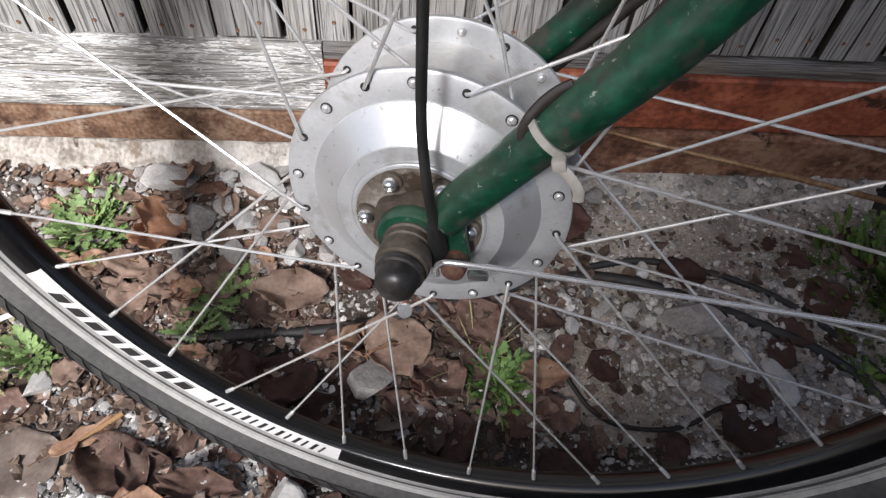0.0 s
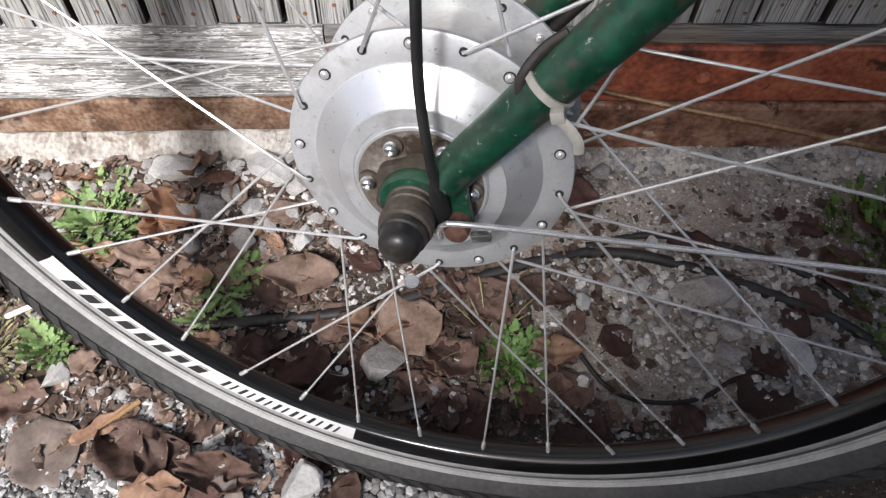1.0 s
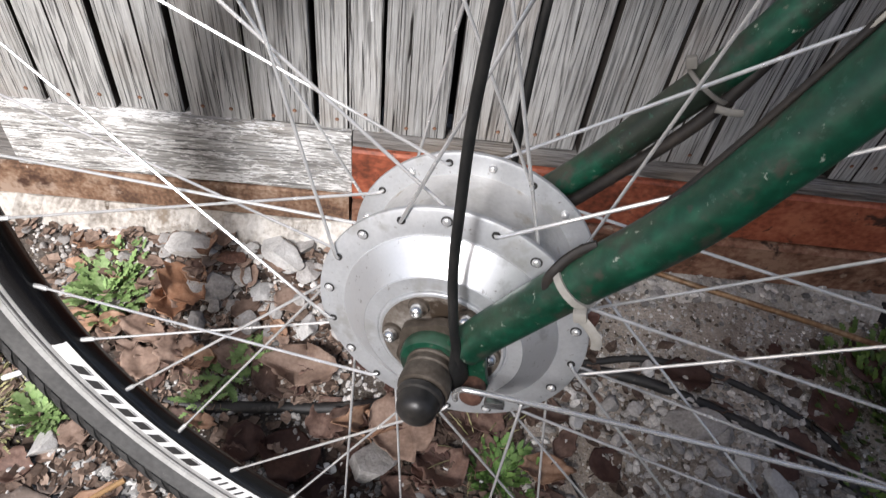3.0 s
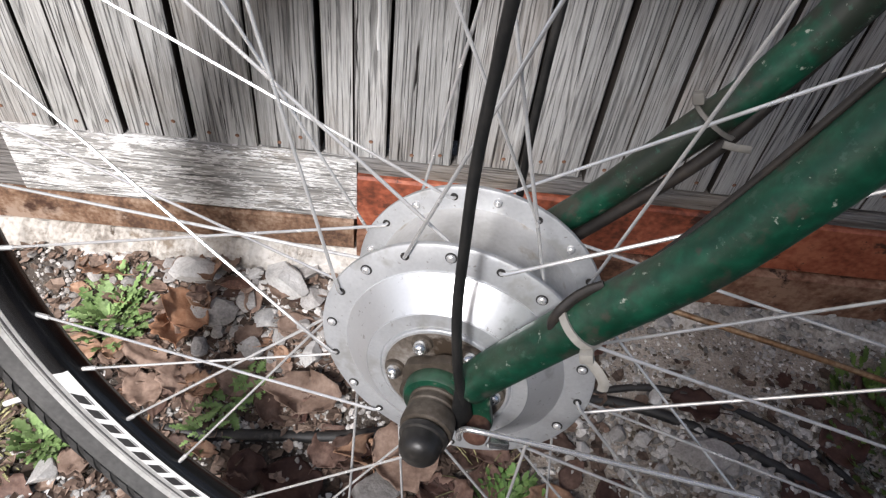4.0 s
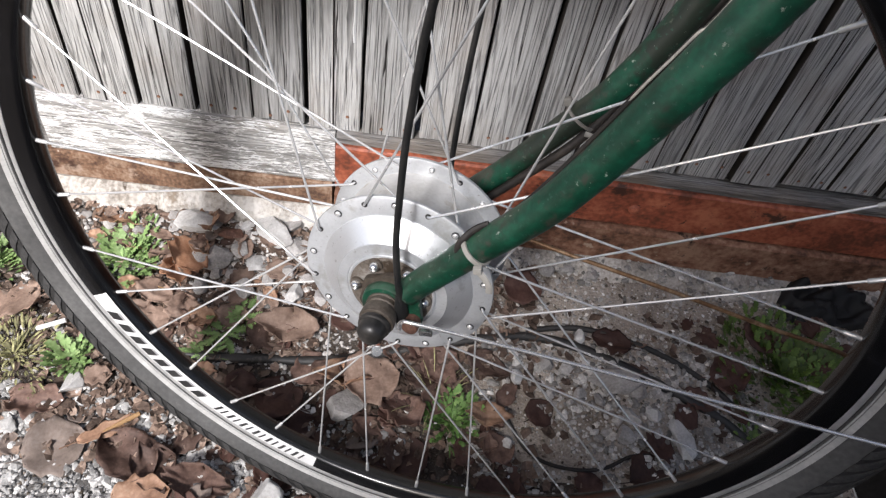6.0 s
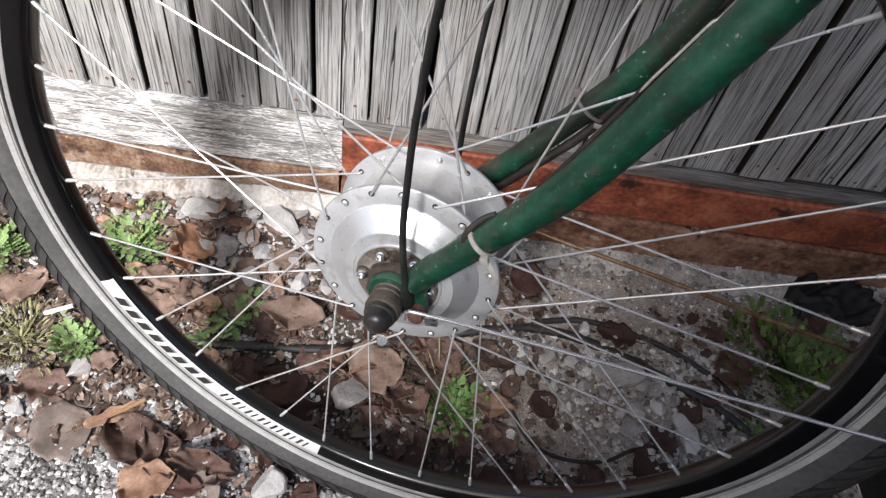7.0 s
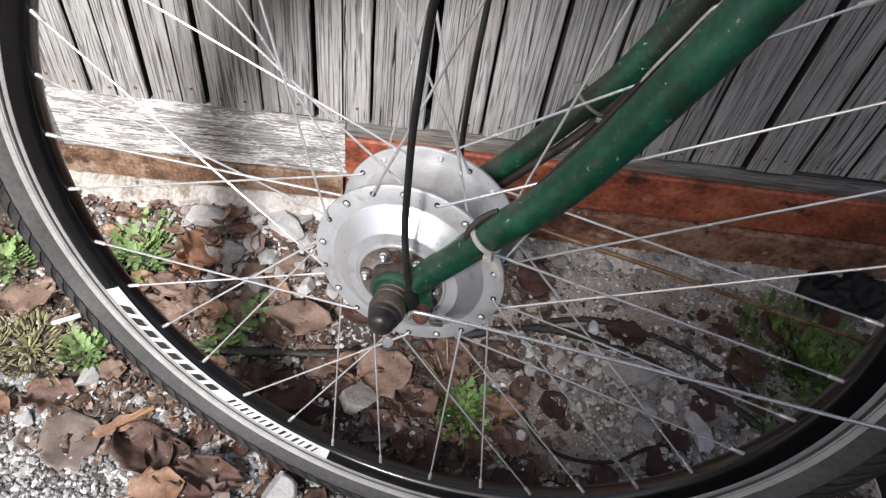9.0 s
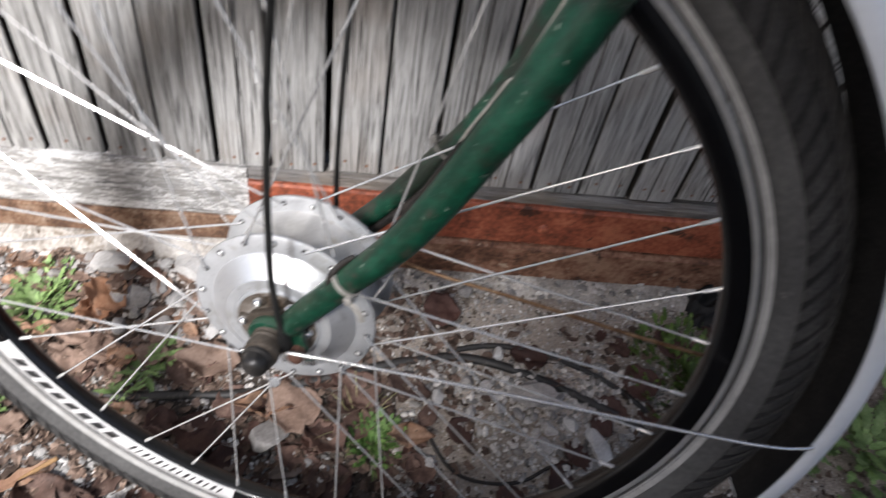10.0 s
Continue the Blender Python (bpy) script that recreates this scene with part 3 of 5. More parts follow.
    # added boards close the gaps behind the planks; their black is painted shade
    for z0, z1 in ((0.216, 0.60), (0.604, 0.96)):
        part("backing_board", box((-1.3, 0.036, z0), (1.2, 0.055, z1), 0.002), M_GAPSHADE, fence, "added dark board for the shade in the plank gaps", False)


make_fence()


def long_bar(name, x0, x1, section, mat, label, category, seg=0.02, rough=0.0012, seed=0, fall=0.0):
    """A bar along x with a (y, z) section, slightly uneven. fall: how far it drops in a metre."""
    n = max(2, int((x1 - x0) / seg))
    verts, faces, m = [], [], len(section)
    for i in range(n + 1):
        x = x0 + (x1 - x0) * i / n
        for j, (y, z) in enumerate(section):
            k = noise.noise((x * 18, j * 2.3, seed)) * rough + noise.noise((x * 70, j * 3.1, seed + 5)) * rough * 0.6
            verts.append((x, y + k, z + noise.noise((x * 25, j * 1.7, seed + 9)) * rough - fall * (x - x0)))
    for i in range(n):
        for j in range(m):
            k = (j + 1) % m
            faces.append((i * m + j, (i + 1) * m + j, (i + 1) * m + k, i * m + k))
    faces.append(tuple(range(m)))
    faces.append(tuple(range(n * m, n * m + m))[::-1])
    ob = mesh_object(name, verts, faces, mat, smooth=False)
    return tagged(ob, label, category, kind="structure")


# weathered board under the planks, on a rusty bar; red painted angle iron beside it
long_bar("skirting_board", -0.3945, -0.088, [(FY - 0.004, 0.1435), (FY - 0.0055, 0.146), (FY - 0.0055, 0.2105), (FY - 0.003, 0.2135), (FY + 0.022, 0.2135), (FY + 0.022, 0.1435)], M_BOARD, "weathered board with flaking white paint under the planks", "board", rough=0.0009, seed=1)
long_bar("skirting_board", -1.2, -0.3965, [(FY - 0.001, 0.1435), (FY - 0.002, 0.146), (FY - 0.002, 0.2105), (FY + 0.002, 0.2135), (FY + 0.022, 0.2135), (FY + 0.022, 0.1435)], M_POST, "bare grey weathered board under the planks", "board", rough=0.0008, seed=2)
long_bar("steel_bar", -1.2, -0.0905, [(FY - 0.006, 0.106), (FY - 0.0075, 0.108), (FY - 0.0075, 0.141), (FY - 0.006, 0.143), (FY + 0.03, 0.143), (FY + 0.03, 0.106)], M_RUST, "brown rusty flat steel bar under the board", "steel bar", rough=0.0007, seed=3)
long_bar("angle_iron", -0.087, 1.15, [(FY - 0.008, 0.1405), (FY - 0.010, 0.143), (FY - 0.010, 0.1975), (FY - 0.008, 0.2000), (FY + 0.0, 0.2000), (FY + 0.0, 0.1405)], M_RED, "red oxide painted steel angle iron with rust", "angle iron", rough=0.0005, seed=4, fall=0.014)
long_bar("sill_board", -0.0868, 1.15, [(FY + 0.0012, 0.2004), (FY - 0.0045, 0.2012), (FY - 0.0050, 0.2085), (FY - 0.0042, 0.2135), (FY + 0.001, 0.2148), (FY + 0.018, 0.2148), (FY + 0.018, 0.2004)], M_POST, "thin grey sill under the planks", "board", rough=0.0012, seed=8, fall=0.014)
long_bar("steel_flange", -0.0865, 1.15, [(FY - 0.014, 0.087), (FY - 0.016, 0.089), (FY - 0.0165, 0.136), (FY - 0.012, 0.1395), (FY + 0.03, 0.1395), (FY + 0.03, 0.087)], M_RUSTDARK, "dark rusty lower flange of the angle iron", "steel flange", rough=0.0009, seed=5, fall=0.014)
long_bar("footing", -1.2, -0.03, [(FY - 0.034, -0.03), (FY - 0.026, 0.060), (FY - 0.018, 0.090), (FY - 0.006, 0.1045), (FY + 0.05, 0.1045), (FY + 0.05, -0.03)], M_FOOTING, "crumbling pale mortar footing under the fence", "footing", rough=0.008, seg=0.006, seed=6)
long_bar("footing", -0.03, 1.15, [(FY - 0.060, -0.03), (FY - 0.050, 0.048), (FY - 0.026, 0.072), (FY - 0.006, 0.0850), (FY + 0.05, 0.0850), (FY + 0.05, -0.03)], M_CONCRETE, "rough grey concrete footing under the angle iron", "footing", rough=0.006, seg=0.008, seed=7)


ob = part("rivet", rivet_head(0.0068, 0.004), M_RED)
ob.location = (0.2536, FY - 0.0098, 0.1634)
tagged(ob, "round red painted rivet head on the angle iron", "rivet")

# ---- bicycle: wheel frame with the axle along y ----
WHEEL = Matrix(((0.92816, 0.24971, -0.27598, -0.00376), (-0.20241, 0.96094, 0.18873, 0.00136), (0.31233, -0.11931, 0.94245, 0.33248), (0, 0, 0, 1)))
bicycle = new("bicycle")
tagged(bicycle, "old green bicycle front end with hub motor, leaning by a fence", "bicycle")
bicycle.matrix_world = Matrix.Translation((-0.011, -0.043, 0.0))
IN_BIKE = bicycle.matrix_world.inverted() @ WHEEL


def bike(ob, parent=None):
    """Takes a mesh built in the wheel's frame into the bicycle."""
    ob.data.transform(IN_BIKE)
    ob.parent = parent or bicycle
    return ob


def polar(r, deg, y):
    return Vector((r * math.cos(radians(deg)), y, r * math.sin(radians(deg))))


RN, RF = 0.2679, 0.0554
WF, WR = 0.0219, 0.0217

# tyre with sidewall, tread and pale band
RC, RT = 0.3065, 0.0224
prof = [(RC + RT * math.sin(a) * (0.98 if math.sin(a) > 0 else 1.0), RT * 0.92 * math.cos(a)) for a in [radians(v) for v in range(-62, 243, 12)]]
tyre = bike(part("tyre", lathe(prof, 160), M_RUBBER, None, "worn black tyre with grey dusty sidewall"))


def tread_blocks():
    verts, faces = [], []
    n = 126
    for i in range(n):
        for row, (t0, t1, half, shift, lift) in enumerate([(34, 58, 0.35, 0.0, 0.0020), (122, 146, 0.35, 0.5, 0.0020), (58, 76, 0.36, 0.25, 0.0015), (104, 122, 0.36, 0.75, 0.0015), (83, 97, 0.42, 0.5, 0.0013), (150, 188, 0.33, 0.5, 0.0017), (-8, 30, 0.33, 0.0, 0.0017)]):
            a0 = 360 / n * (i + shift)
            slant = (1.0 if row in (0, 2, 6) else -1.0 if row in (1, 3, 5) else 0.0) * 1.1
            b, m = len(verts), 5
            # rows of four: two feet in the rubber and two top corners, along the block's curve
            for k in range(m):
                t = t0 + (t1 - t0) * k / (m - 1)
                mid = a0 + 360 / n * slant * (k / (m - 1) - 0.5)
                for side, top in ((-1, 0), (-1, 1), (1, 1), (1, 0)):
                    rr = RT + (lift if top and 0 < k < m - 1 else lift * 0.6 if top else -0.001)
                    ang = mid + 360 / n * side * half * (0.84 if top else 1.0)
                    verts.append(polar(RC + rr * 0.98 * math.sin(radians(t)), ang, rr * 0.92 * math.cos(radians(t))))
            for k in range(m - 1):
                p = b + 4 * k
                faces += [(p + c, p + c + 1, p + c + 5, p + c + 4) for c in range(3)]
            faces += [(b, b + 1, b + 2, b + 3), tuple(b + 4 * (m - 1) + c for c in (3, 2, 1, 0))]
    return verts, faces


# base darker than the blocks: the grooves' shade is put into its colour
bike(part("tread_base", lathe([(RC + (RT + 0.0004) * 0.98 * math.sin(radians(a)), (RT + 0.0004) * 0.92 * math.cos(radians(a))) for a in range(-8, 189, 4)], 160), M_RECESS, None, "rubber between the tread blocks, blackened as groove shade"), tyre)
ob = bike(mesh_object("tread", *tread_blocks(), M_TREAD, smooth=False, label="worn block tread"), tyre)
ob["kind"] = "stuff"
for sgn in (-1, 1):
    band = bike(part("sidewall_band", lathe([(0.2848, sgn * 0.0106), (0.2854, sgn * 0.0128), (0.2880, sgn * 0.0143), (0.2906, sgn * 0.0156), (0.2913, sgn * 0.0140)], 160), M_RUBBER, None, "grey rubber bead of the tyre"), tyre)
    for r0, r1 in ((0.2859, 0.2866), (0.2871, 0.2904)):
        ya, yb = (0.0130 + (r - 0.2858) * 0.53 for r in (r0, r1))
        bike(part("pale_line", lathe([(r0, sgn * (ya - 0.0008)), (r0, sgn * (ya + 0.0005)), (r1, sgn * (yb + 0.0005)), (r1 + 0.0001, sgn * (yb - 0.0008))], 160), M_STRIPE, None, "pale worn line on the sidewall"), tyre)

# rim
rim_prof = [(0.2662, -0.0030), (0.2660, -0.0062), (0.2672, -0.0094), (0.2700, -0.0112), (0.2800, -0.0122), (0.2800, -0.0085), (0.2740, -0.0060), (0.2740, 0.0020), (0.2800, 0.0050), (0.2800, 0.0080), (0.2712, 0.0066), (0.2680, 0.0046), (0.2664, 0.0010)]
rim = bike(part("rim", lathe(rim_prof, 160, close=True), M_RIMBLACK, None, "gloss black alloy rim"))
for sgn in (-1, 1):
    bike(part("rim_lip", lathe([(r, -yy if sgn < 0 else yy - 0.0042) for r, yy in ((0.2800, 0.0085), (0.2800, 0.0125), (0.2808, 0.0130), (0.2830, 0.0132), (0.2838, 0.0126), (0.2838, 0.0085))], 160, close=True), M_LIP, None, "bare metal rim edge"), rim)


def rim_patch(name, a0, a1, r0, r1, mat, label="", lift=0.0004, slant=0.0, steps=None):
    """A flat piece of print that follows the rim's near side."""
    n = steps or max(2, int(abs(a1 - a0) / 1.0))
    def y_at(r):
        return -(0.0112 + (r - 0.2700) * 0.1) - lift if r > 0.27 else -(0.0092 + (r - 0.2668) * 0.625) - lift
    rs = sorted({r0, r1, *[r for r in (0.2700,) if r0 < r < r1]})
    verts = [polar(r, a0 + (a1 - a0) * i / n + slant * (r - r0) / (r1 - r0), y_at(r)) for i in range(n + 1) for r in rs]
    m = len(rs)
    faces = [(i * m + j, (i + 1) * m + j, (i + 1) * m + j + 1, i * m + j + 1) for i in range(n) for j in range(m - 1)]
    return bike(mesh_object(name, verts, faces, mat, label=label), rim)


rim_patch("decal", 190.2, 241.2, 0.2675, 0.2796, M_DECAL, "white rim decal strip with dark print")
# dark print of the decal, as plain wedges and bars
def print_shape(inner, outer, r0, r1):
    """A dark shape on the decal between two angles at its inner edge and two at its outer edge."""
    verts = [polar(r, a, -(0.0112 + (r - 0.2700) * 0.1) - 0.0007 if r > 0.27 else -(0.0092 + (r - 0.2668) * 0.625) - 0.0007) for r, pair in ((r0, inner), ((r0 + r1) / 2, None), (r1, outer)) for a in (pair or [(inner[k] + outer[k]) / 2 for k in (0, 1)])]
    return bike(mesh_object("print_bar", verts, [(0, 1, 3, 2), (2, 3, 5, 4)], M_INK), rim)


for k in range(8):
    a0 = 193.6 + 2.95 * k
    print_shape((a0 + 1.1, a0 + 3.0), (a0, a0 + 1.9), 0.2692, 0.2784)
for k in range(7):
    a0 = 219.6 + 2.8 * k
    print_shape((a0 + 0.8, a0 + 1.4), (a0, a0 + 0.6), 0.2694, 0.2781)
    print_shape((a0 + 2.2, a0 + 2.6), (a0 + 1.4, a0 + 1.8), 0.2694, 0.2781)

# hub motor
hub = bike(part("hub_motor", lathe([(0.0497, -WF + 0.0012), (0.0497, WR - 0.0012)], 96), M_SHELL, None, "round alloy hub motor shell"))
FLANGE = [(0.0480, -0.0022), (0.0590, -0.0018), (0.0602, -0.0011), (0.0605, 0.0), (0.0602, 0.0011), (0.0590, 0.0016), (0.0480, 0.0016)]
for y0, sgn in ((-WF, 1), (WR, -1)):
    bike(part("flange", lathe([(r, y0 + sgn * y) for r, y in FLANGE], 96), M_ALLOY, None, "drilled alloy spoke flange"), hub)
for y0, sgn in ((-WF, -1), (WR, 1)):
    bike(part("side_cover", lathe([(0.0482, y0 + sgn * 0.0018), (0.0480, y0 + sgn * 0.0030), (0.0474, y0 + sgn * 0.0034), (0.0358, y0 + sgn * 0.0117), (0.0351, y0 + sgn * 0.0123)], 96), M_TURNED, None, "bright turned side cover"), hub)
    bike(part("cover_step", lathe([(0.0352, y0 + sgn * 0.0122), (0.0347, y0 + sgn * 0.0127), (0.0288, y0 + sgn * 0.0128), (0.0283, y0 + sgn * 0.0121), (0.0279, y0 + sgn * 0.0121), (0.0276, y0 + sgn * 0.0134), (0.0272, y0 + sgn * 0.0137)], 96), M_ALLOY, None, "stepped ring of the side cover"), hub)
    bike(part("cover_ring", lathe([(0.0273, y0 + sgn * 0.0136), (0.0271, y0 + sgn * 0.0141), (0.0262, y0 + sgn * 0.0141), (0.0260, y0 + sgn * 0.0136)], 96), M_ALLOY, None, "pale rim of the cover plate"), hub)
    bike(part("cover_plate", lathe([(0.0261, y0 + sgn * 0.0138), (0.0150, y0 + sgn * 0.0140), (0.0145, y0 + sgn * 0.0180), (0.0060, y0 + sgn * 0.0180)], 96), M_PLATE, None, "grimy inner cover plate"), hub)


def dome(centre, radius, height, sgn, sides=12, rings=3, base=0.0):
    """A domed head on the axle's direction: a short cylinder and a cap."""
    bm = bmesh.new()
    prof = [(radius, 0.0), (radius, -base)] + [(radius * math.cos(k / rings * math.pi / 2), -base - height * math.sin(k / rings * math.pi / 2)) for k in range(1, rings)] + [(0.0, -base - height)]
    prev = None
    for r, y in prof:
        ring = [bm.verts.new(centre + Vector((r * math.cos(2 * math.pi * s / sides), sgn * -y * -1 if sgn > 0 else y, r * math.sin(2 * math.pi * s / sides)))) for s in range(sides if r else 1)]
        if prev:
            for s in range(sides):
                if len(ring) > 1:
                    bm.faces.new((prev[s], prev[(s + 1) % sides], ring[(s + 1) % sides], ring[s]))
                else:
                    bm.faces.new((prev[s], prev[(s + 1) % sides], ring[0]))
        prev = ring
    return bm


for a in (163.9, 104.6, 48.0, -12.4, -72.0, -132.0):
    at = polar(0.0214, a, 0.0)
    for name, bm, mat, label in (("bolt_seat", lathe([(0.0001, -0.0355), (0.0046, -0.0355), (0.0043, -0.0372), (0.0001, -0.0372)], 18), M_NUT, ""),
                                 ("cover_bolt", lathe([(0.0031, -0.0370), (0.0031, -0.0392), (0.0027, -0.0405), (0.0020, -0.0412), (0.0015, -0.0414), (0.0014, -0.0402), (0.0001, -0.0402)], 18), M_CHROME, "bright socket-head cover bolt")):
        bmesh.ops.translate(bm, verts=bm.verts, vec=at)
        bike(part(name, bm, mat, None, label), hub)

# spokes: eighteen a flange, crossed; odd holes on the front flange lie outside
for k in range(1, 19):
    for flange in ("front", "rear"):
        if flange == "front":
            a, y0 = 160 - 20 * k, -WF
            nip = a - 38.67 if k % 2 else a + 41.33
            out = -1 if k % 2 else 1
            head = -out
        else:
            a, y0 = 150.61 - 20 * k, WR
            nip = a + 40.78 if k % 2 else a - 39.22
            out = -1 if k % 2 else 1
            head = -out
        tgt = polar(RN + 0.0012, nip, -0.0035 + 0.0006 * (1 if flange == "rear" else -1))
        hole = polar(RF, a, y0)
        start = hole + Vector((0, out * 0.0042, 0))
        way = (tgt - start).normalized()
        pts = [hole + Vector((0, head * 0.0021, 0)), hole + Vector((0, out * 0.0018, 0)), hole + Vector((0, out * 0.0032, 0)) + way * 0.0006, start + way * 0.0026, start + way * 0.03, tgt - way * 0.012]
        spoke = bike(part("spoke", tube(pts, 0.00078, 8), M_STEEL, None), hub)
        bike(part("nipple", tube([tgt - way * 0.013, tgt - way * 0.0125, tgt + way * 0.001], [0.0011, 0.0015, 0.0015], 8), M_STEEL, None), rim)
        bike(part("spoke_head", dome(hole + Vector((0, head * 0.0017, 0)), 0.0019, 0.0010, -1 if head < 0 else 1, 10, 3, 0.0012), M_STEEL, None), hub)
        if out < 0 or flange == "front":
            wide = 0.0018 if out < 0 else 0.0024
            bike(part("spoke_hole", lathe([(0.0001, 0), (wide, 0), (wide, 0.0004), (0.0001, 0.0004)], 14), M_HOLE, None), hub)
            w = hub.children[-1]
            w.data.transform(IN_BIKE @ Matrix.Translation(hole + Vector((0, -0.00255 if flange == "front" else -0.0021, 0)) + way * (0.0005 if out < 0 else 0.0)) @ IN_BIKE.inverted())

# small chromed barrel clipped on a spoke below the axle
bm = lathe([(0.0001, -0.0036), (0.0034, -0.0036), (0.0040, -0.0030), (0.0041, 0.0026), (0.0036, 0.0032), (0.0001, 0.0032)], 24)
bmesh.ops.rotate(bm, verts=bm.verts, matrix=Matrix.Rotation(radians(-28), 3, "X") @ Matrix.Rotation(radians(20), 3, "Z"))
bmesh.ops.translate(bm, verts=bm.verts, vec=(-0.0277, -0.0240, -0.0662))
bike(part("spoke_clip", bm, M_CHROME, None, "small chromed barrel clipped on a spoke"), hub)

# axle ends: scalloped washer, ribbed nut boot and rounded cap
for sgn in (-1, 1):
    y = lambda v: sgn * v
    bm = lathe([(0.006, y(0.0385)), (0.0172, y(0.0385)), (0.0175, y(0.0400)), (0.0172, y(0.0428)), (0.006, y(0.0428))], 60)
    for v in bm.verts:
        if math.hypot(v.co.x, v.co.z) > 0.01:
            k = 1 + 0.06 * math.sin(6 * math.atan2(v.co.z, v.co.x) + 0.6) + 0.03 * noise.noise(v.co * 300)
            v.co.x, v.co.z = v.co.x * k, v.co.z * k
    bike(part("lock_washer", bm, M_NUT, None, "dark grimy axle washer"), hub)
    bike(part("axle_nut", lathe([(0.0106, y(0.0485)), (0.0107, y(0.0498)), (0.0099, y(0.0503)), (0.0098, y(0.0516)), (0.0103, y(0.0520)), (0.0104, y(0.0536)), (0.0098, y(0.0541)), (0.0098, y(0.0552)), (0.0103, y(0.0557)), (0.0106, y(0.0585)), (0.0107, y(0.0612)), (0.0103, y(0.0628)), (0.0090, y(0.0634)), (0.0031, y(0.0638))], 48), M_NUT, None, "grimy ribbed rubber boot over the axle nut"), hub)
    bike(part("axle_cap", lathe([(0.0080, y(0.0628)), (0.0082, y(0.0640)), (0.0094, y(0.0644)), (0.0096, y(0.0656)), (0.0093, y(0.0668)), (0.0083, y(0.0673)), (0.0081, y(0.0692)), (0.0080, y(0.0712)), (0.0073, y(0.0733)), (0.0058, y(0.0750)), (0.0034, y(0.0760)), (0.0001, y(0.0763))], 48), M_CAP, None, "black rubber axle cap with a moulded collar"), hub)

# fork blades, curved forward to the dropouts
FORK = [(0.0143, 0.0080), (0.0262, 0.0168), (0.0562, 0.0380), (0.0938, 0.0650), (0.1200, 0.0900), (0.1500, 0.1232), (0.1785, 0.1560), (0.2223, 0.2115), (0.2671, 0.2663), (0.3132, 0.3232)]
FAR_FORK = [(0.0136, 0.0067), (0.0263, 0.0140), (0.0572, 0.0337), (0.0939, 0.0622), (0.1228, 0.0852), (0.1545, 0.1195), (0.1790, 0.1540), (0.2210, 0.2115), (0.2655, 0.2675), (0.3115, 0.3258)]
RADII = [0.0080, 0.0083, 0.0088, 0.0093, 0.0098, 0.0104, 0.0109, 0.0114, 0.0118, 0.0120]
for name, course, ys in (("near", FORK, (-0.0448, -0.0430, -0.0412, -0.0418, -0.0420, -0.0425, -0.0430, -0.0431, -0.0431, -0.0431)), ("far", FAR_FORK, (0.0558, 0.0549, 0.0557, 0.0554, 0.0540, 0.0535, 0.0536, 0.0528, 0.0516, 0.0511))):
    sgn = -1 if name == "near" else 1
    line = spline([(x, yv, z) for (x, z), yv in zip(course, ys)], 8)
    rad = [(1.0 if name == "near" else 0.87) * float(np.interp(i / (len(line) - 1) * (len(RADII) - 1), range(len(RADII)), RADII)) for i in range(len(line))]
    blade = bike(part("fork_blade", tube(line, rad, 28), M_GREEN, None, "scuffed dark green fork blade"))
    # dropout: flat ring round the axle that runs into the blade, and a tab below
    bike(part("dropout", lathe([(0.0100, sgn * 0.0426), (0.0140, sgn * 0.0426), (0.0144, sgn * 0.0436), (0.0142, sgn * 0.0478), (0.0134, sgn * 0.0490), (0.0100, sgn * 0.0490)], 40, close=True), M_GREEN, None, "green dropout ring round the axle"), blade)
    bm = bmesh.new()
    outline = [(0.008, 0.013), (0.020, 0.015), (0.0235, 0.010), (0.0215, -0.004), (0.0210, -0.0135), (0.0170, -0.0180), (0.011, -0.016), (0.008, -0.006)]
    lo = [bm.verts.new((x, sgn * 0.0432, z)) for x, z in outline]
    hi = [bm.verts.new((x, sgn * 0.0475, z)) for x, z in outline]
    bm.faces.new(lo)
    bm.faces.new(hi[::-1])
    for k in range(len(outline)):
        q = (k + 1) % len(outline)
        bm.faces.new((lo[k], lo[q], hi[q], hi[k]))
    bmesh.ops.bevel(bm, geom=bm.edges[:], offset=0.0007, segments=2, affect="EDGES")
    bike(part("dropout_tab", bm, M_GREEN, None, "green flat dropout tab"), blade)
crown = bike(part("fork_crown", tube([(0.315, -0.060, 0.323), (0.318, -0.045, 0.330), (0.320, 0.0, 0.334), (0.318, 0.045, 0.330), (0.315, 0.065, 0.323)], [0.012, 0.017, 0.019, 0.017, 0.012], 20), M_GREEN, None, "green fork crown"))
bike(part("steerer", tube([(0.318, 0.0, 0.327), (0.41, 0.0, 0.445)], 0.0165, 24), M_GREEN), crown)

# black struts from the dropouts upward
STRUTS = {"near": [(0.0108, -0.0505, -0.0061), (0.0127, -0.0512, 0.0061), (0.0144, -0.0518, 0.0244), (0.0182, -0.0500, 0.0507), (0.0256, -0.0490, 0.0793), (0.0334, -0.0481, 0.1068), (0.0437, -0.0498, 0.1352), (0.0554, -0.0553, 0.1633), (0.0806, -0.0685, 0.2134), (0.1262, -0.0850, 0.3046)],
          "far": [(0.0118, 0.0524, 0.0002), (0.0154, 0.0517, 0.0182), (0.0249, 0.0510, 0.0545), (0.0385, 0.0508, 0.0982), (0.0504, 0.0504, 0.1327), (0.0737, 0.0521, 0.1995), (0.1070, 0.0558, 0.2993)]}
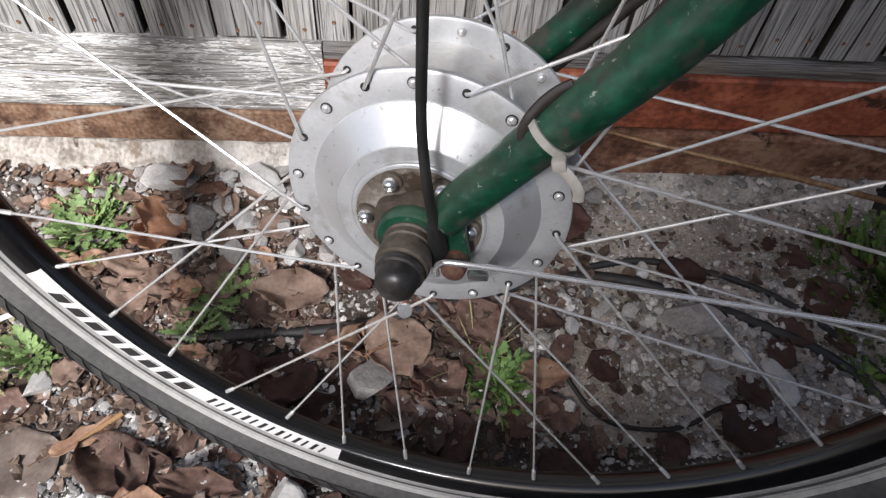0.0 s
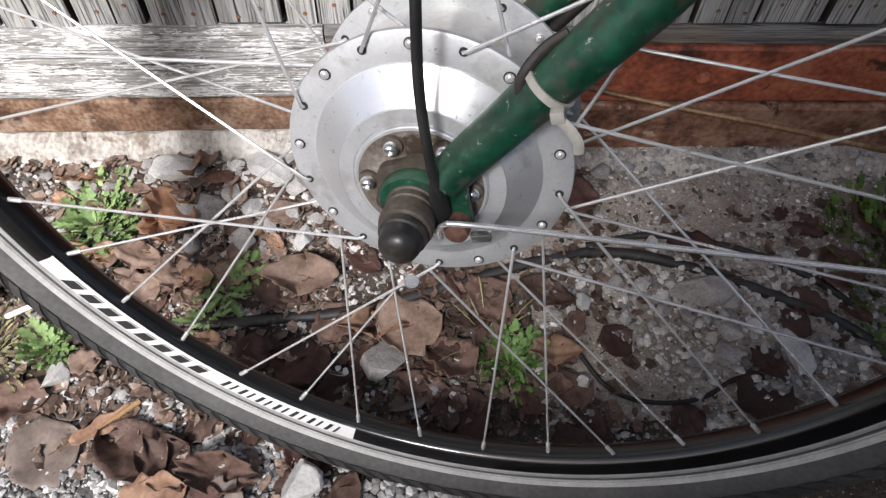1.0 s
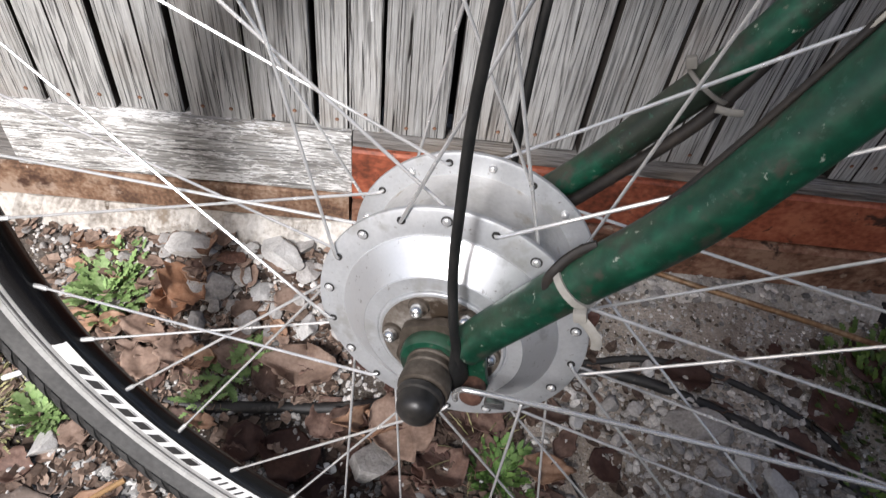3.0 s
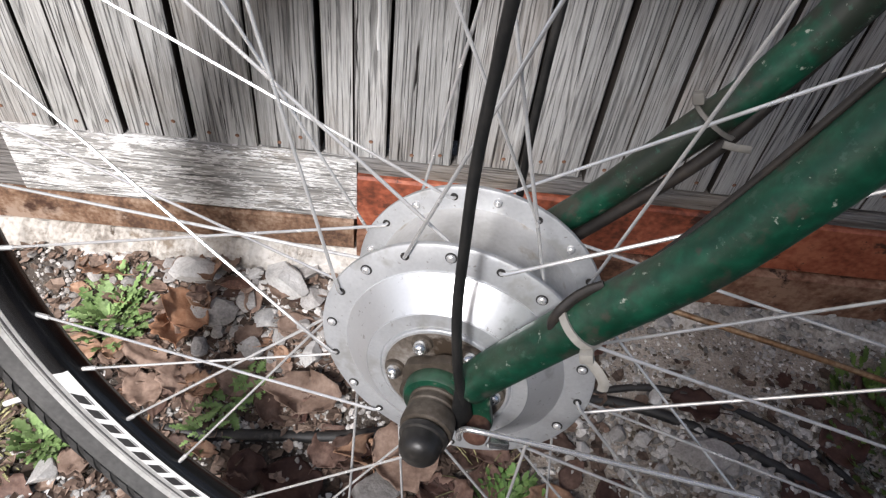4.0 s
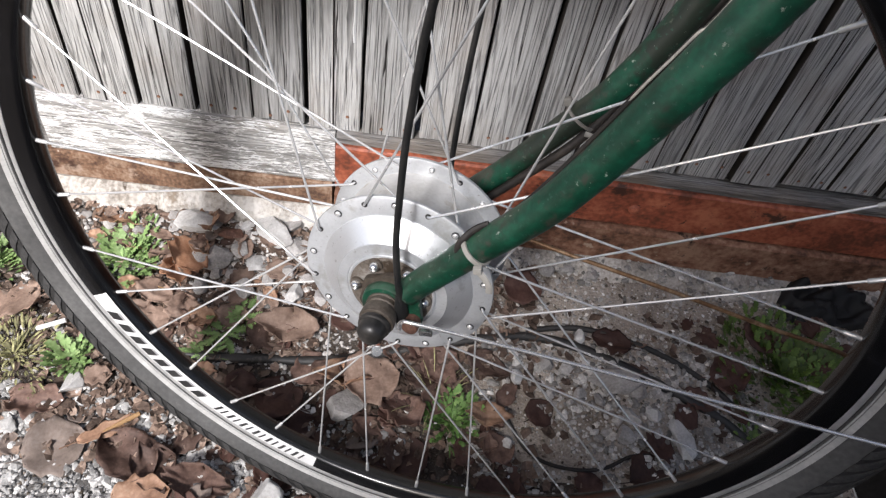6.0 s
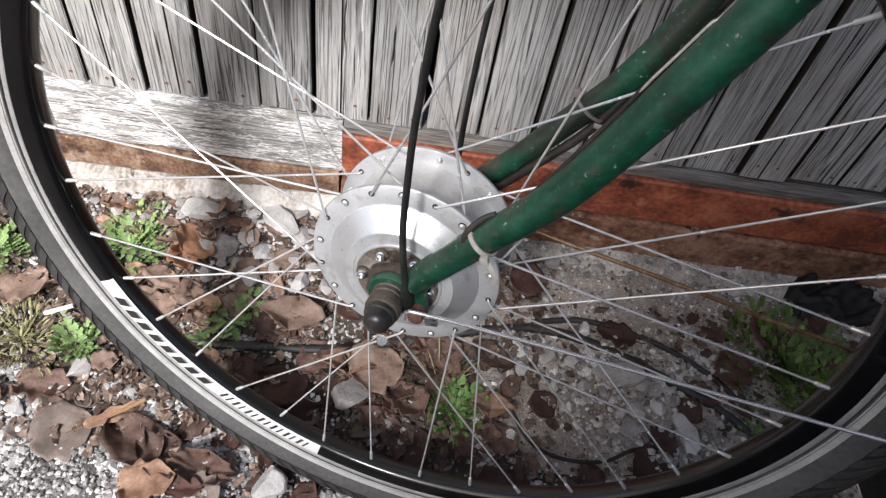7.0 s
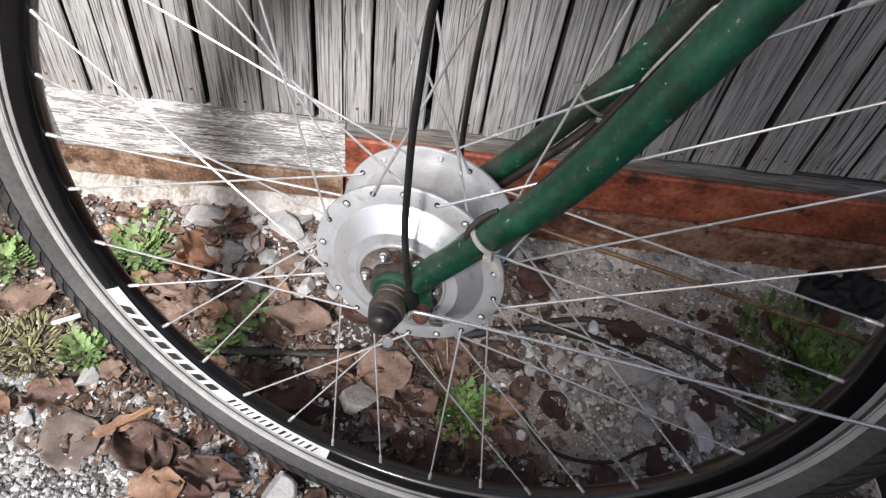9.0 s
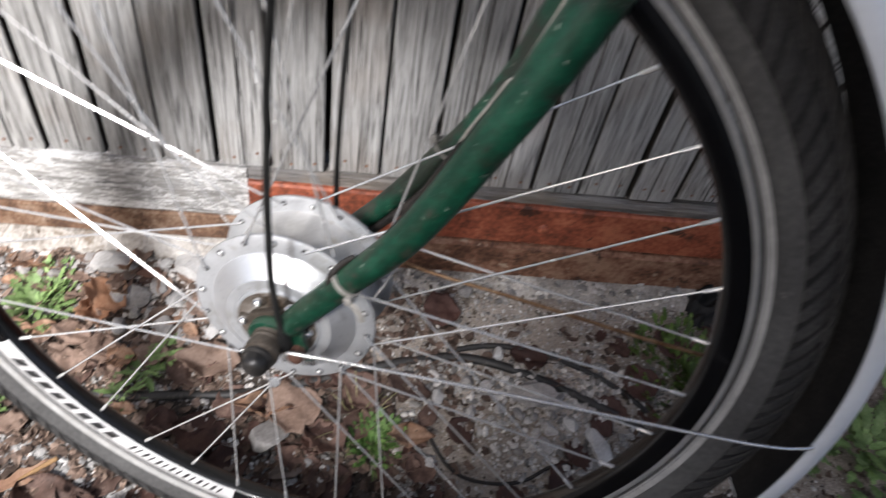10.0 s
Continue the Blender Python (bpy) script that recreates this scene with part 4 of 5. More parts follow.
for name, pts in STRUTS.items():
    strut = bike(part("basket_strut", tube(spline(pts, 8), 0.0021, 14, flat=0.85), M_STRUT, None, "chipped black steel strut"))
    s = -1 if name == "near" else 1
    bike(part("strut_eye", tube([(0.0106, s * 0.0505, -0.0095), (0.0110, s * 0.0508, -0.0040), (0.0122, s * 0.0512, 0.0040), (0.0132, s * 0.0516, 0.0130)], [0.0040, 0.0048, 0.0042, 0.0026], 16, flat=0.45), M_STRUT, None), strut)

# mudguard stays and mudguard
stay = bike(part("mudguard_stay", tube(spline([(0.0098, -0.0558, -0.0112), (0.0104, -0.0562, -0.0072), (0.0132, -0.0565, -0.0042), (0.0200, -0.0565, -0.0045), (0.0560, -0.0526, -0.0165), (0.1378, -0.0469, -0.0419), (0.2550, -0.0458, -0.0716), (0.2960, -0.0435, -0.0825), (0.3190, -0.0345, -0.0935), (0.3230, -0.0322, -0.0950)], 6), 0.0012, 14), M_ZINC, None, "thin zinc plated mudguard stay"))
bike(part("stay_eye", lathe([(0.0001, -0.0475), (0.0050, -0.0475), (0.0052, -0.0520), (0.0046, -0.0550), (0.0030, -0.0560), (0.0001, -0.0562)], 20), M_RUSTBOLT, None, "rusty stay bolt head"), stay)
stay.children[-1].data.transform(IN_BIKE @ Matrix.Translation((0.0160, 0.0, -0.0106)) @ IN_BIKE.inverted())
bike(part("stay_clip", box((0.0215, -0.0560, -0.0150), (0.0295, -0.0530, -0.0112), 0.0006), M_CHROME, None), stay)
stay = bike(part("mudguard_stay", tube(spline([(0.0150, 0.0444, 0.0094), (0.0802, 0.0408, -0.0175), (0.1540, 0.0400, -0.0462), (0.2263, 0.0402, -0.0764), (0.2730, 0.0428, -0.0968), (0.3200, 0.0334, -0.1177)], 6), 0.0015, 10), M_RUSTROD, None, "thin rusty mudguard stay"))
bike(part("stay_eye", tube([(0.0165, 0.0440, 0.0095), (0.0165, 0.0570, 0.0095)], 0.0058, 16), M_RUSTBOLT), stay)


def make_mudguard():
    # a curved channel round the tyre's rear half; its black lining is painted shade
    def channel(sect, first, last, n=60):
        m, verts, faces = len(sect), [], []
        for i in range(n + 1):
            verts += [polar(r, first + (last - first) * i / n, y) for r, y in sect]
        for i in range(n):
            faces += [(i * m + j, (i + 1) * m + j, (i + 1) * m + (j + 1) % m, i * m + (j + 1) % m) for j in range(m)]
        return verts, faces + [tuple(range(m))[::-1], tuple(range(n * m, n * m + m))]
    half = [(0.3365, 0.0308), (0.3378, 0.0322), (0.3490, 0.0292), (0.3560, 0.0190), (0.3585, 0.0)]
    lining = [(0.3372, 0.0305), (0.3475, 0.0278), (0.3543, 0.0180), (0.3568, 0.0)]

    def section(outer, inner):
        across = [(r, -y) for r, y in outer] + outer[-2::-1]
        return across + inner[:-1] + [(r, -y) for r, y in inner[::-1]]
    guard = bike(mesh_object("mudguard", *channel(section(half, [(r + 0.0004, y + 0.0004) for r, y in lining]), -34, 80), M_GUARD, label="pale silver mudguard round the tyre"))
    bike(mesh_object("inner_face", *channel(section([(r + 0.0002, y + 0.0002) for r, y in lining], [(r - 0.0012, y - 0.0012 if y else 0.0) for r, y in lining]), -33.6, 79.6), M_RECESS, label="black lining that paints the shade inside the mudguard"), guard)


make_mudguard()

# cables and ties on the fork
def beside(offset, y, first, last=9):
    """Points beside a fork blade's line, offset across it in the wheel's plane."""
    out = []
    for k in range(first, last + 1):
        (x0, z0), (x1, z1) = FORK[max(k - 1, 0)], FORK[min(k + 1, 9)]
        d = Vector((x1 - x0, z1 - z0)).normalized()
        out.append((FORK[k][0] - d.y * offset, y, FORK[k][1] + d.x * offset))
    return out


cable = bike(part("motor_cable", tube(spline([(0.0260, 0.0500, 0.0020)] + beside(-0.0125, 0.0490, 2, 3) + beside(-0.0113, 0.0505, 4), 6), 0.0030, 14), M_CABLE, None, "dusty black motor cable"))
# the thin cable lies on the upper side of the near blade
THIN = [(0.0729, -0.0400, 0.0575), (0.0913, -0.0380, 0.0735), (0.1050, -0.0380, 0.0880), (0.1185, -0.0380, 0.1030), (0.1312, -0.0380, 0.1175), (0.1400, -0.0380, 0.1280), (0.1505, -0.0380, 0.1395), (0.1600, -0.0380, 0.1500), (0.1690, -0.0380, 0.1590)] + beside(0.0118, -0.0390, 7)
wire = bike(part("brake_cable", tube(spline(THIN, 6), 0.0013, 12), M_CABLE, None, "thin black cable along the fork"))
bike(part("bare_wire", tube(spline(THIN[4:5] + [(x - 0.0002, y - 0.0011, z + 0.0006) for x, y, z in THIN[5:]], 6), 0.00065, 8), M_WIRE), wire)


def tie_ring(name, at, axis, radius, width, mat, label, tail=None):
    axis = Vector(axis).normalized()
    u = axis.orthogonal().normalized()
    v = axis.cross(u)
    bm = bmesh.new()
    n, rings = 32, []
    for i in range(n):
        d = u * math.cos(2 * math.pi * i / n) + v * math.sin(2 * math.pi * i / n)
        rings.append([bm.verts.new(Vector(at) + d * (radius + e) + axis * w) for e, w in ((0, -width), (0.0011, -width), (0.0011, width), (0, width))])
    for i in range(n):
        p, q = rings[i], rings[(i + 1) % n]
        for j in range(4):
            bm.faces.new((p[j], q[j], q[(j + 1) % 4], p[(j + 1) % 4]))
    ob = bike(part(name, bm, mat, None, label))
    if tail:
        bike(part("tie_tail", tube(spline(tail, 5), 0.0022, 8, flat=0.4), mat), ob)
    return ob


tie = tie_ring("cable_tie", (0.0590, -0.0413, 0.0400), (0.78, 0.02, 0.62), 0.0090, 0.0014, M_TIEWHITE, "yellowed white nylon cable tie")
bike(part("tie_head", box((0.0592, -0.0535, 0.0322), (0.0640, -0.0495, 0.0366), 0.0008), M_TIEWHITE), tie)
bike(part("tie_tail", tube(spline([(0.0615, -0.0515, 0.0335), (0.0650, -0.0528, 0.0290), (0.0668, -0.0530, 0.0240), (0.0662, -0.0525, 0.0195)], 5), 0.0019, 8, flat=0.35), M_TIEWHITE), tie)
bike(part("black_wrap", tube(spline([(0.0500, -0.0460, 0.0390), (0.0500, -0.0452, 0.0432), (0.0524, -0.0445, 0.0474), (0.0570, -0.0425, 0.0515), (0.0620, -0.0412, 0.0545), (0.0675, -0.0405, 0.0565)], 6), 0.0020, 10, flat=0.7), M_CABLE, None, "black tape wrapped over the fork"))
tie = tie_ring("cable_tie", (0.1055, 0.0540, 0.0712), (0.70, 0.0, 0.71), 0.0108, 0.0009, M_TIEGREY, "greyed nylon cable tie")
bike(part("tie_head", box((0.0960, 0.0470, 0.0800), (0.1005, 0.0510, 0.0850), 0.0008), M_TIEGREY), tie)
bike(part("tie_tail", tube(spline([(0.1080, 0.0440, 0.0640), (0.1130, 0.0440, 0.0622), (0.1185, 0.0445, 0.0608)], 4), 0.0016, 8, flat=0.4), M_TIEGREY), tie)

# ---- unseen walls, added behind the photographer and beside to shade the lower right ----
bm = box((-0.34, -1.20, -0.05), (0.64, -1.02, 2.40), 0.01)
box((-0.48, -1.19, -0.05), (-0.33, -1.03, 0.98), 0.01, bm)
box((0.63, -1.19, -0.05), (1.10, -1.03, 1.15), 0.01, bm)
wall = part("wall_south", bm, M_ADDEDWALL, None, "", False)
tagged(wall, "added pale stepped wall, out of view, that shades the right", "wall", kind="structure")
wall = part("wall_east", box((0.92, -1.02, -0.05), (1.10, 0.262, 0.40), 0.01), M_ADDEDWALL, None, "", False)
tagged(wall, "added pale low side wall, out of view", "wall", kind="structure")

# ---- stones, leaves and weeds on the ground ----
ICO_V = np.array([(0, 1, 1.618), (0, -1, 1.618), (0, 1, -1.618), (0, -1, -1.618), (1, 1.618, 0), (-1, 1.618, 0), (1, -1.618, 0), (-1, -1.618, 0), (1.618, 0, 1), (-1.618, 0, 1), (1.618, 0, -1), (-1.618, 0, -1)]) / 1.902
ICO_F = np.array([(0, 1, 8), (0, 8, 4), (0, 4, 5), (0, 5, 9), (0, 9, 1), (1, 9, 7), (1, 7, 6), (1, 6, 8), (8, 6, 10), (8, 10, 4), (4, 10, 2), (4, 2, 5), (5, 2, 11), (5, 11, 9), (9, 11, 7), (3, 6, 7), (3, 7, 11), (3, 11, 2), (3, 2, 10), (3, 10, 6)])


def pebbles(name, count, spot, size, mat, label, squash=0.62, lift=0.25, level=None):
    """Many small angular stones in one mesh: spot(rng) gives a place, size(rng) a radius."""
    verts, faces, made = [], [], 0
    while made < count:
        got = spot()
        if got is None:
            continue
        x, y = got
        r = size()
        v = ICO_V * (1 + nrg.uniform(-0.28, 0.28, (12, 1))) * np.array([nrg.uniform(0.8, 1.35), nrg.uniform(0.65, 1.0), squash * nrg.uniform(0.7, 1.2)]) * r
        a, t = nrg.uniform(0, 6.283), nrg.uniform(-0.5, 0.5)
        c, d = math.cos(a), math.sin(a)
        v = v @ np.array([[1, 0, 0], [0, math.cos(t), math.sin(t)], [0, -math.sin(t), math.cos(t)]]) @ np.array([[c, d, 0], [-d, c, 0], [0, 0, 1]])
        verts.append(v + np.array([x, y, (level or top_z)(x, y) + r * lift]))
        faces.append(ICO_F + 12 * made)
        made += 1
    ob = mesh_object(name, np.vstack(verts).tolist(), np.vstack(faces).tolist(), mat, smooth=False)
    return tagged(ob, label, name.replace("_", " "), kind="stuff")


def zone(x0, x1, y0, y1, scale=6.0, keep=0.0, seed=0.0):
    def spot():
        x, y = nrg.uniform(x0, x1), nrg.uniform(y0, y1)
        return (x, y) if noise.noise((x * scale, y * scale, seed)) > keep else None
    return spot


def sizes(lo, hi, power=2.2):
    return lambda: lo + (hi - lo) * nrg.random() ** power


pebbles("gravel", 11500, zone(-0.62, 0.02, -0.30, 0.050, 7, -0.40, 1.0), sizes(0.0016, 0.0058, 1.6), M_GRAVEL, "pale grey crushed stone gravel in front of the tyre")
pebbles("gravel", 1500, zone(-0.42, 0.0, 0.16, 0.262, 9, -0.25, 2.0), sizes(0.0015, 0.0062), M_HEAP, "grey stone chips heaped against the footing")
pebbles("gravel", 800, zone(0.09, 0.40, 0.0, 0.15, 8, 0.0, 3.0), sizes(0.0018, 0.0062), M_CHIPS, "grey gravel trodden into the soil")
pebbles("gravel", 900, zone(0.03, 0.62, 0.15, 0.255, 9, -0.1, 4.0), sizes(0.0012, 0.0045), M_CHIPS, "small grey stones on rough concrete")
pebbles("gravel", 16000, zone(-0.62, -0.10, -0.32, 0.05, 7, -0.55, 9.0), sizes(0.0011, 0.0036, 1.6), M_GRAVEL, "fine pale crushed stone in front of the tyre", lift=0.4)
pebbles("gravel", 3000, zone(0.08, 0.60, -0.02, 0.25, 9, -0.35, 14.0), sizes(0.0008, 0.0028), M_CHIPS, "fine grey stone chips in the earth", lift=0.25)
pebbles("gravel", 620, zone(0.10, 0.42, -0.01, 0.15, 8, -0.1, 17.0), sizes(0.0020, 0.0062, 2.0), M_CHIPS, "angular grey stone chips pressed into the earth", lift=0.3)
pebbles("grit", 9000, zone(-0.62, 0.72, -0.32, 0.255, 5, -0.6, 5.0), sizes(0.0008, 0.0030), M_GRIT, "dark soil crumbs and grit", lift=0.15)
pebbles("gravel", 3600, zone(-0.46, 0.0, 0.06, 0.262, 9, -0.4, 22.0), sizes(0.0009, 0.0036, 1.7), M_HEAP, "fine chips and crumbs by the fence", lift=0.4)
pebbles("gravel", 420, zone(-0.30, 0.50, -0.02, 0.22, 9, -0.3, 31.0), sizes(0.0007, 0.0022), M_WHITE, "tiny white stone chips on the soil", lift=0.6)
pebbles("grit", 2600, zone(-0.62, 0.72, -0.32, 0.255, 5, -0.6, 6.0), sizes(0.0007, 0.0019), M_GRAVEL, "pale sand grains and grit", lift=0.2)


pebbles("gravel", 1500, zone(-0.36, -0.08, 0.09, 0.21, 9, -0.2, 52.0), sizes(0.0012, 0.0048, 1.9), M_CHIPS, "grey stone chips among the fallen leaves", lift=0.45)
# rubble on the slope of the concrete footing
pebbles("gravel", 900, zone(-0.02, 0.62, 0.213, 0.262, 11, -0.2, 41.0), sizes(0.0010, 0.0058, 2.4), M_CHIPS, "grey stone chips and mortar crumbs on the footing", lift=0.5, level=lambda x, y: float(np.interp(y, (0.209, 0.219, 0.243, 0.263), (0.0, 0.048, 0.072, 0.085))))


def stone_mesh(w, d, h, seed):
    """A broken stone: a lumpy body cut by random flat faces."""
    bm = bmesh.new()
    bmesh.ops.create_icosphere(bm, subdivisions=4 if w > 0.03 else 3 if w > 0.012 else 2, radius=1)
    r = random.Random(int(abs(seed) * 977) + 5)
    cuts = [(Vector((r.gauss(0, 1), r.gauss(0, 1), r.gauss(0, 1))).normalized(), r.uniform(0.44, 0.78)) for _ in range(13)]
    for v in bm.verts:
        p = v.co.copy()
        p *= 1 + noise.noise(p * 0.9 + Vector((seed, 0, 0))) * 0.25
        for way, far in cuts:
            over = p.dot(way) - far
            if over > 0:
                p -= way * over
        p *= 1.36 + noise.noise(p * 3.0 + Vector((0, seed, 0))) * 0.06 + noise.noise(p * 8.0 + Vector((seed, 3, 0))) * 0.035
        v.co = Vector((p.x * w / 2, p.y * d / 2, p.z * h / 2))
    return bm


def add_stones(rows):
    for x, y, w, d, a, kind in rows:
        h = min(w, d) * rng.uniform(0.6, 0.85)
        ob = part("stone", stone_mesh(w * 0.94, d * 0.94, h, x * 50 + y * 31), {"p": M_PALESTONE, "s": M_STONE, "r": M_RUSTBOLT}[kind], None, "", False)
        ob.matrix_world = pose(x, y, top_z(x, y) + h * 0.40, rng.uniform(-16, 16), rng.uniform(-16, 16), a)
        what = {"p": "pale angular stone lying on the soil", "s": "grey angular stone lying on the soil", "r": "chip of reddish brick on the soil"}[kind]
        tagged(ob, what, "stone", "stones on the ground")


STONES_A = [
    (-0.044, 0.056, 0.038, 0.040, 35, "s"),
    (0.324, 0.046, 0.026, 0.050, 22, "p"),
    (-0.217, 0.207, 0.03, 0.045, 80, "s"),
    (-0.154, 0.234, 0.039, 0.053, 40, "p"),
    (-0.186, 0.215, 0.02, 0.025, 0, "s"),
    (-0.169, 0.201, 0.027, 0.024, 20, "p"),
    (-0.243, 0.233, 0.048, 0.027, 15, "p"),
    (-0.176, 0.17, 0.029, 0.026, 0, "s"),
    (0.249, 0.108, 0.058, 0.034, 10, "s"),
    (0.212, 0.155, 0.017, 0.018, 0, "p"),
    (0.137, 0.103, 0.017, 0.018, 0, "p"),
    (0.278, 0.098, 0.021, 0.022, 30, "s"),
    (0.265, 0.068, 0.018, 0.019, 60, "s"),
    (0.258, 0.05, 0.025, 0.021, 0, "s"),
    (0.292, 0.071, 0.02, 0.017, 0, "p"),
    (-0.107, -0.043, 0.034, 0.029, 10, "p"),
    (0.13, 0.035, 0.013, 0.015, 0, "s"),
]
add_stones(STONES_A)
STONES_B = [
    (-0.199, 0.228, 0.018, 0.032, 80, "r"),
    (0.198, 0.121, 0.017, 0.016, 0, "s"),
    (0.172, 0.119, 0.017, 0.016, 0, "s"),
    (-0.322, 0.049, 0.021, 0.024, 20, "p"),
    (-0.368, 0.007, 0.018, 0.019, 0, "p"),
    (-0.13, 0.197, 0.02, 0.018, 30, "s"),
    (-0.13, 0.248, 0.019, 0.023, 0, "s"),
    (-0.089, 0.167, 0.017, 0.018, 0, "s"),
    (-0.193, 0.189, 0.017, 0.017, 0, "s"),
    (-0.269, 0.241, 0.02, 0.017, 0, "s"),
    (0.2, 0.239, 0.016, 0.018, 0, "s"),
    (0.172, 0.236, 0.018, 0.021, 0, "s"),
    (0.231, 0.236, 0.015, 0.018, 0, "s"),
    (0.178, 0.089, 0.014, 0.014, 0, "s"),
    (0.21, 0.092, 0.015, 0.014, 0, "s"),
    (0.232, 0.088, 0.014, 0.014, 0, "s"),
]
add_stones(STONES_B)
# angular rubble in the corner below the flaking board
rs = random.Random(77)
STONES_D = []
while len(STONES_D) < 13:
    x, y, w = rs.uniform(-0.225, -0.075), rs.uniform(0.165, 0.240), rs.uniform(0.014, 0.026)
    if all(math.hypot(x - q[0], y - q[1]) > 0.45 * (w + q[2]) for q in STONES_A + STONES_B + STONES_D):
        STONES_D.append((x, y, w, w * rs.uniform(0.65, 1.0), rs.uniform(0, 180), rs.choice("ssp")))
add_stones(STONES_D)
# rubble along the foot of the fence
rs = random.Random(41)
STONES_C = []
for k in range(20):
    x = -0.42 + 0.40 * k / 20 + rs.uniform(-0.006, 0.006)
    w = rs.uniform(0.008, 0.017)
    STONES_C.append((x, rs.uniform(0.222, 0.246), w, w * rs.uniform(0.7, 1.1), rs.uniform(0, 180), rs.choice("sssp")))
add_stones(STONES_C)


def leaf_mesh(w, d, seed, curl):
    """A dry leaf: an ovate, ragged, curled blade with a midrib fold and a stalk."""
    nu, nv = 14, 10
    verts, faces = [], []
    r = random.Random(int(seed * 1000) + 17)
    c1, c2, tw = r.uniform(-1, 1) * curl, r.uniform(0.2, 1.0) * curl, r.uniform(-0.5, 0.5) * curl
    lobes = r.choice((0, 0, 3, 4))
    for i in range(nu + 1):
        u = i / nu
        half = math.sin(math.pi * min(1, (0.03 + 0.97 * u)) ** r.choice((0.85,))) ** 0.62 * (1 + (0.16 * math.sin(u * lobes * 2 * math.pi) if lobes else 0))
        for j in range(nv + 1):
            v = j / nv * 2 - 1
            edge = 1 + noise.noise((u * 5, v * 1.1, seed)) * 0.26 + noise.noise((u * 17, v * 2, seed)) * 0.14 * abs(v)
            x = (u - 0.5) * w
            y = v * half * d * 0.5 * edge
            z = c2 * d * 0.55 * v * v + c1 * w * 0.35 * (u - 0.5) ** 2 + tw * (u - 0.5) * v * d * 0.6 - 0.05 * d * (1 - abs(v)) ** 3
            z += (noise.noise((u * 3.1, v * 1.7, seed + 3)) * 0.10 + noise.noise((u * 8, v * 4, seed + 7)) * 0.055) * min(w, d) * (0.6 + curl)
            verts.append((x, y, z))
    for i in range(nu):
        for j in range(nv):
            k = i * (nv + 1) + j
            faces.append((k, k + nv + 1, k + nv + 2, k + 1))
    b = len(verts)
    n, thick = b, 0.0006
    verts += [(x, y, z - thick) for x, y, z in verts]
    faces += [tuple(q + n for q in f[::-1]) for f in faces]
    rim_i = [j for j in range(nv + 1)] + [i * (nv + 1) + nv for i in range(1, nu + 1)] + [nu * (nv + 1) + j for j in range(nv - 1, -1, -1)] + [i * (nv + 1) for i in range(nu - 1, 0, -1)]
    for p, q in zip(rim_i, rim_i[1:] + rim_i[:1]):
        faces.append((p, q, q + n, p + n))
    b = len(verts)
    for t in range(4):
        for k in range(3):
            a = 2.094 * k
            verts.append((-w * (0.47 + 0.09 * t), 0.0007 * math.cos(a) + 0.004 * t * t / 9 * c1, verts[nv // 2][2] + 0.0007 * math.sin(a) + 0.0008 * t))
    for t in range(3):
        for k in range(3):
            q = (k + 1) % 3
            faces.append((b + t * 3 + k, b + t * 3 + q, b + t * 3 + 3 + q, b + t * 3 + 3 + k))
    return verts, faces


LEAF_LOOK = {"o": (M_LEAFORANGE, "bright orange-brown dry leaf, propped up and curled", 0.35), "p": (M_LEAFPALE, "pale brown dry fallen leaf, slightly curled", 0.30), "t": (M_LEAFTAN, "orange tan dry fallen leaf, curled", 0.45),
             "b": (M_LEAF, "brown dry fallen leaf, crumpled", 0.50), "d": (M_LEAFDARK, "dark fallen leaf lying flat", 0.22), "g": (M_LEAFGREY, "flat grey-brown decayed leaf", 0.12)}


def add_leaves(rows):
    for x, y, w, d, a, kind in rows:
        mat, what, curl = LEAF_LOOK[kind]
        ob = mesh_object("dry_leaf", *leaf_mesh(w * 1.12, d * 1.05, x * 37 + y * 53, curl), mat)
        low = min(v.co.z for v in ob.data.vertices)
        z, lean = (0.0625, 14) if x > -0.03 and 0.19 < y < 0.23 else (top_z(x, y) + (0.011 if kind == "o" else 0.004 if kind in "tp" else 0.0), 24 if kind == "o" else 18 if kind == "t" else 9)
        ob.matrix_world = pose(x, y, z + 0.0030 - low * 0.6, rng.uniform(-9, 9) + lean, rng.uniform(-9, 9), a)
        tagged(ob, what, "leaf", "fallen leaves")


LEAVES_A = [
    (-0.411, 0.127, 0.055, 0.059, 200, "p"),
    (-0.463, 0.194, 0.029, 0.023, 10, "b"),
    (-0.331, 0.230, 0.042, 0.038, 170, "t"),
    (-0.308, 0.228, 0.025, 0.024, 30, "b"),
    (-0.242, 0.199, 0.034, 0.048, 60, "o"),
    (-0.251, 0.179, 0.034, 0.034, 120, "o"),
    (-0.268, 0.158, 0.025, 0.041, 80, "p"),
    (-0.262, 0.127, 0.032, 0.032, 20, "p"),
    (-0.235, 0.142, 0.033, 0.034, 100, "p"),
    (-0.117, 0.13, 0.034, 0.063, 85, "p"),
    (-0.141, 0.124, 0.037, 0.04, 30, "b"),
    (-0.02, 0.085, 0.054, 0.061, 20, "p"),
    (-0.052, 0.084, 0.022, 0.061, 110, "t"),
    (-0.118, 0.056, 0.049, 0.047, 160, "d"),
    (0.022, 0.009, 0.047, 0.053, 20, "d"),
    (-0.082, 0.026, 0.042, 0.037, 30, "d"),
    (-0.155, 0.064, 0.031, 0.032, 10, "d"),
    (0.014, 0.053, 0.043, 0.04, 150, "b"),
]
add_leaves(LEAVES_A)
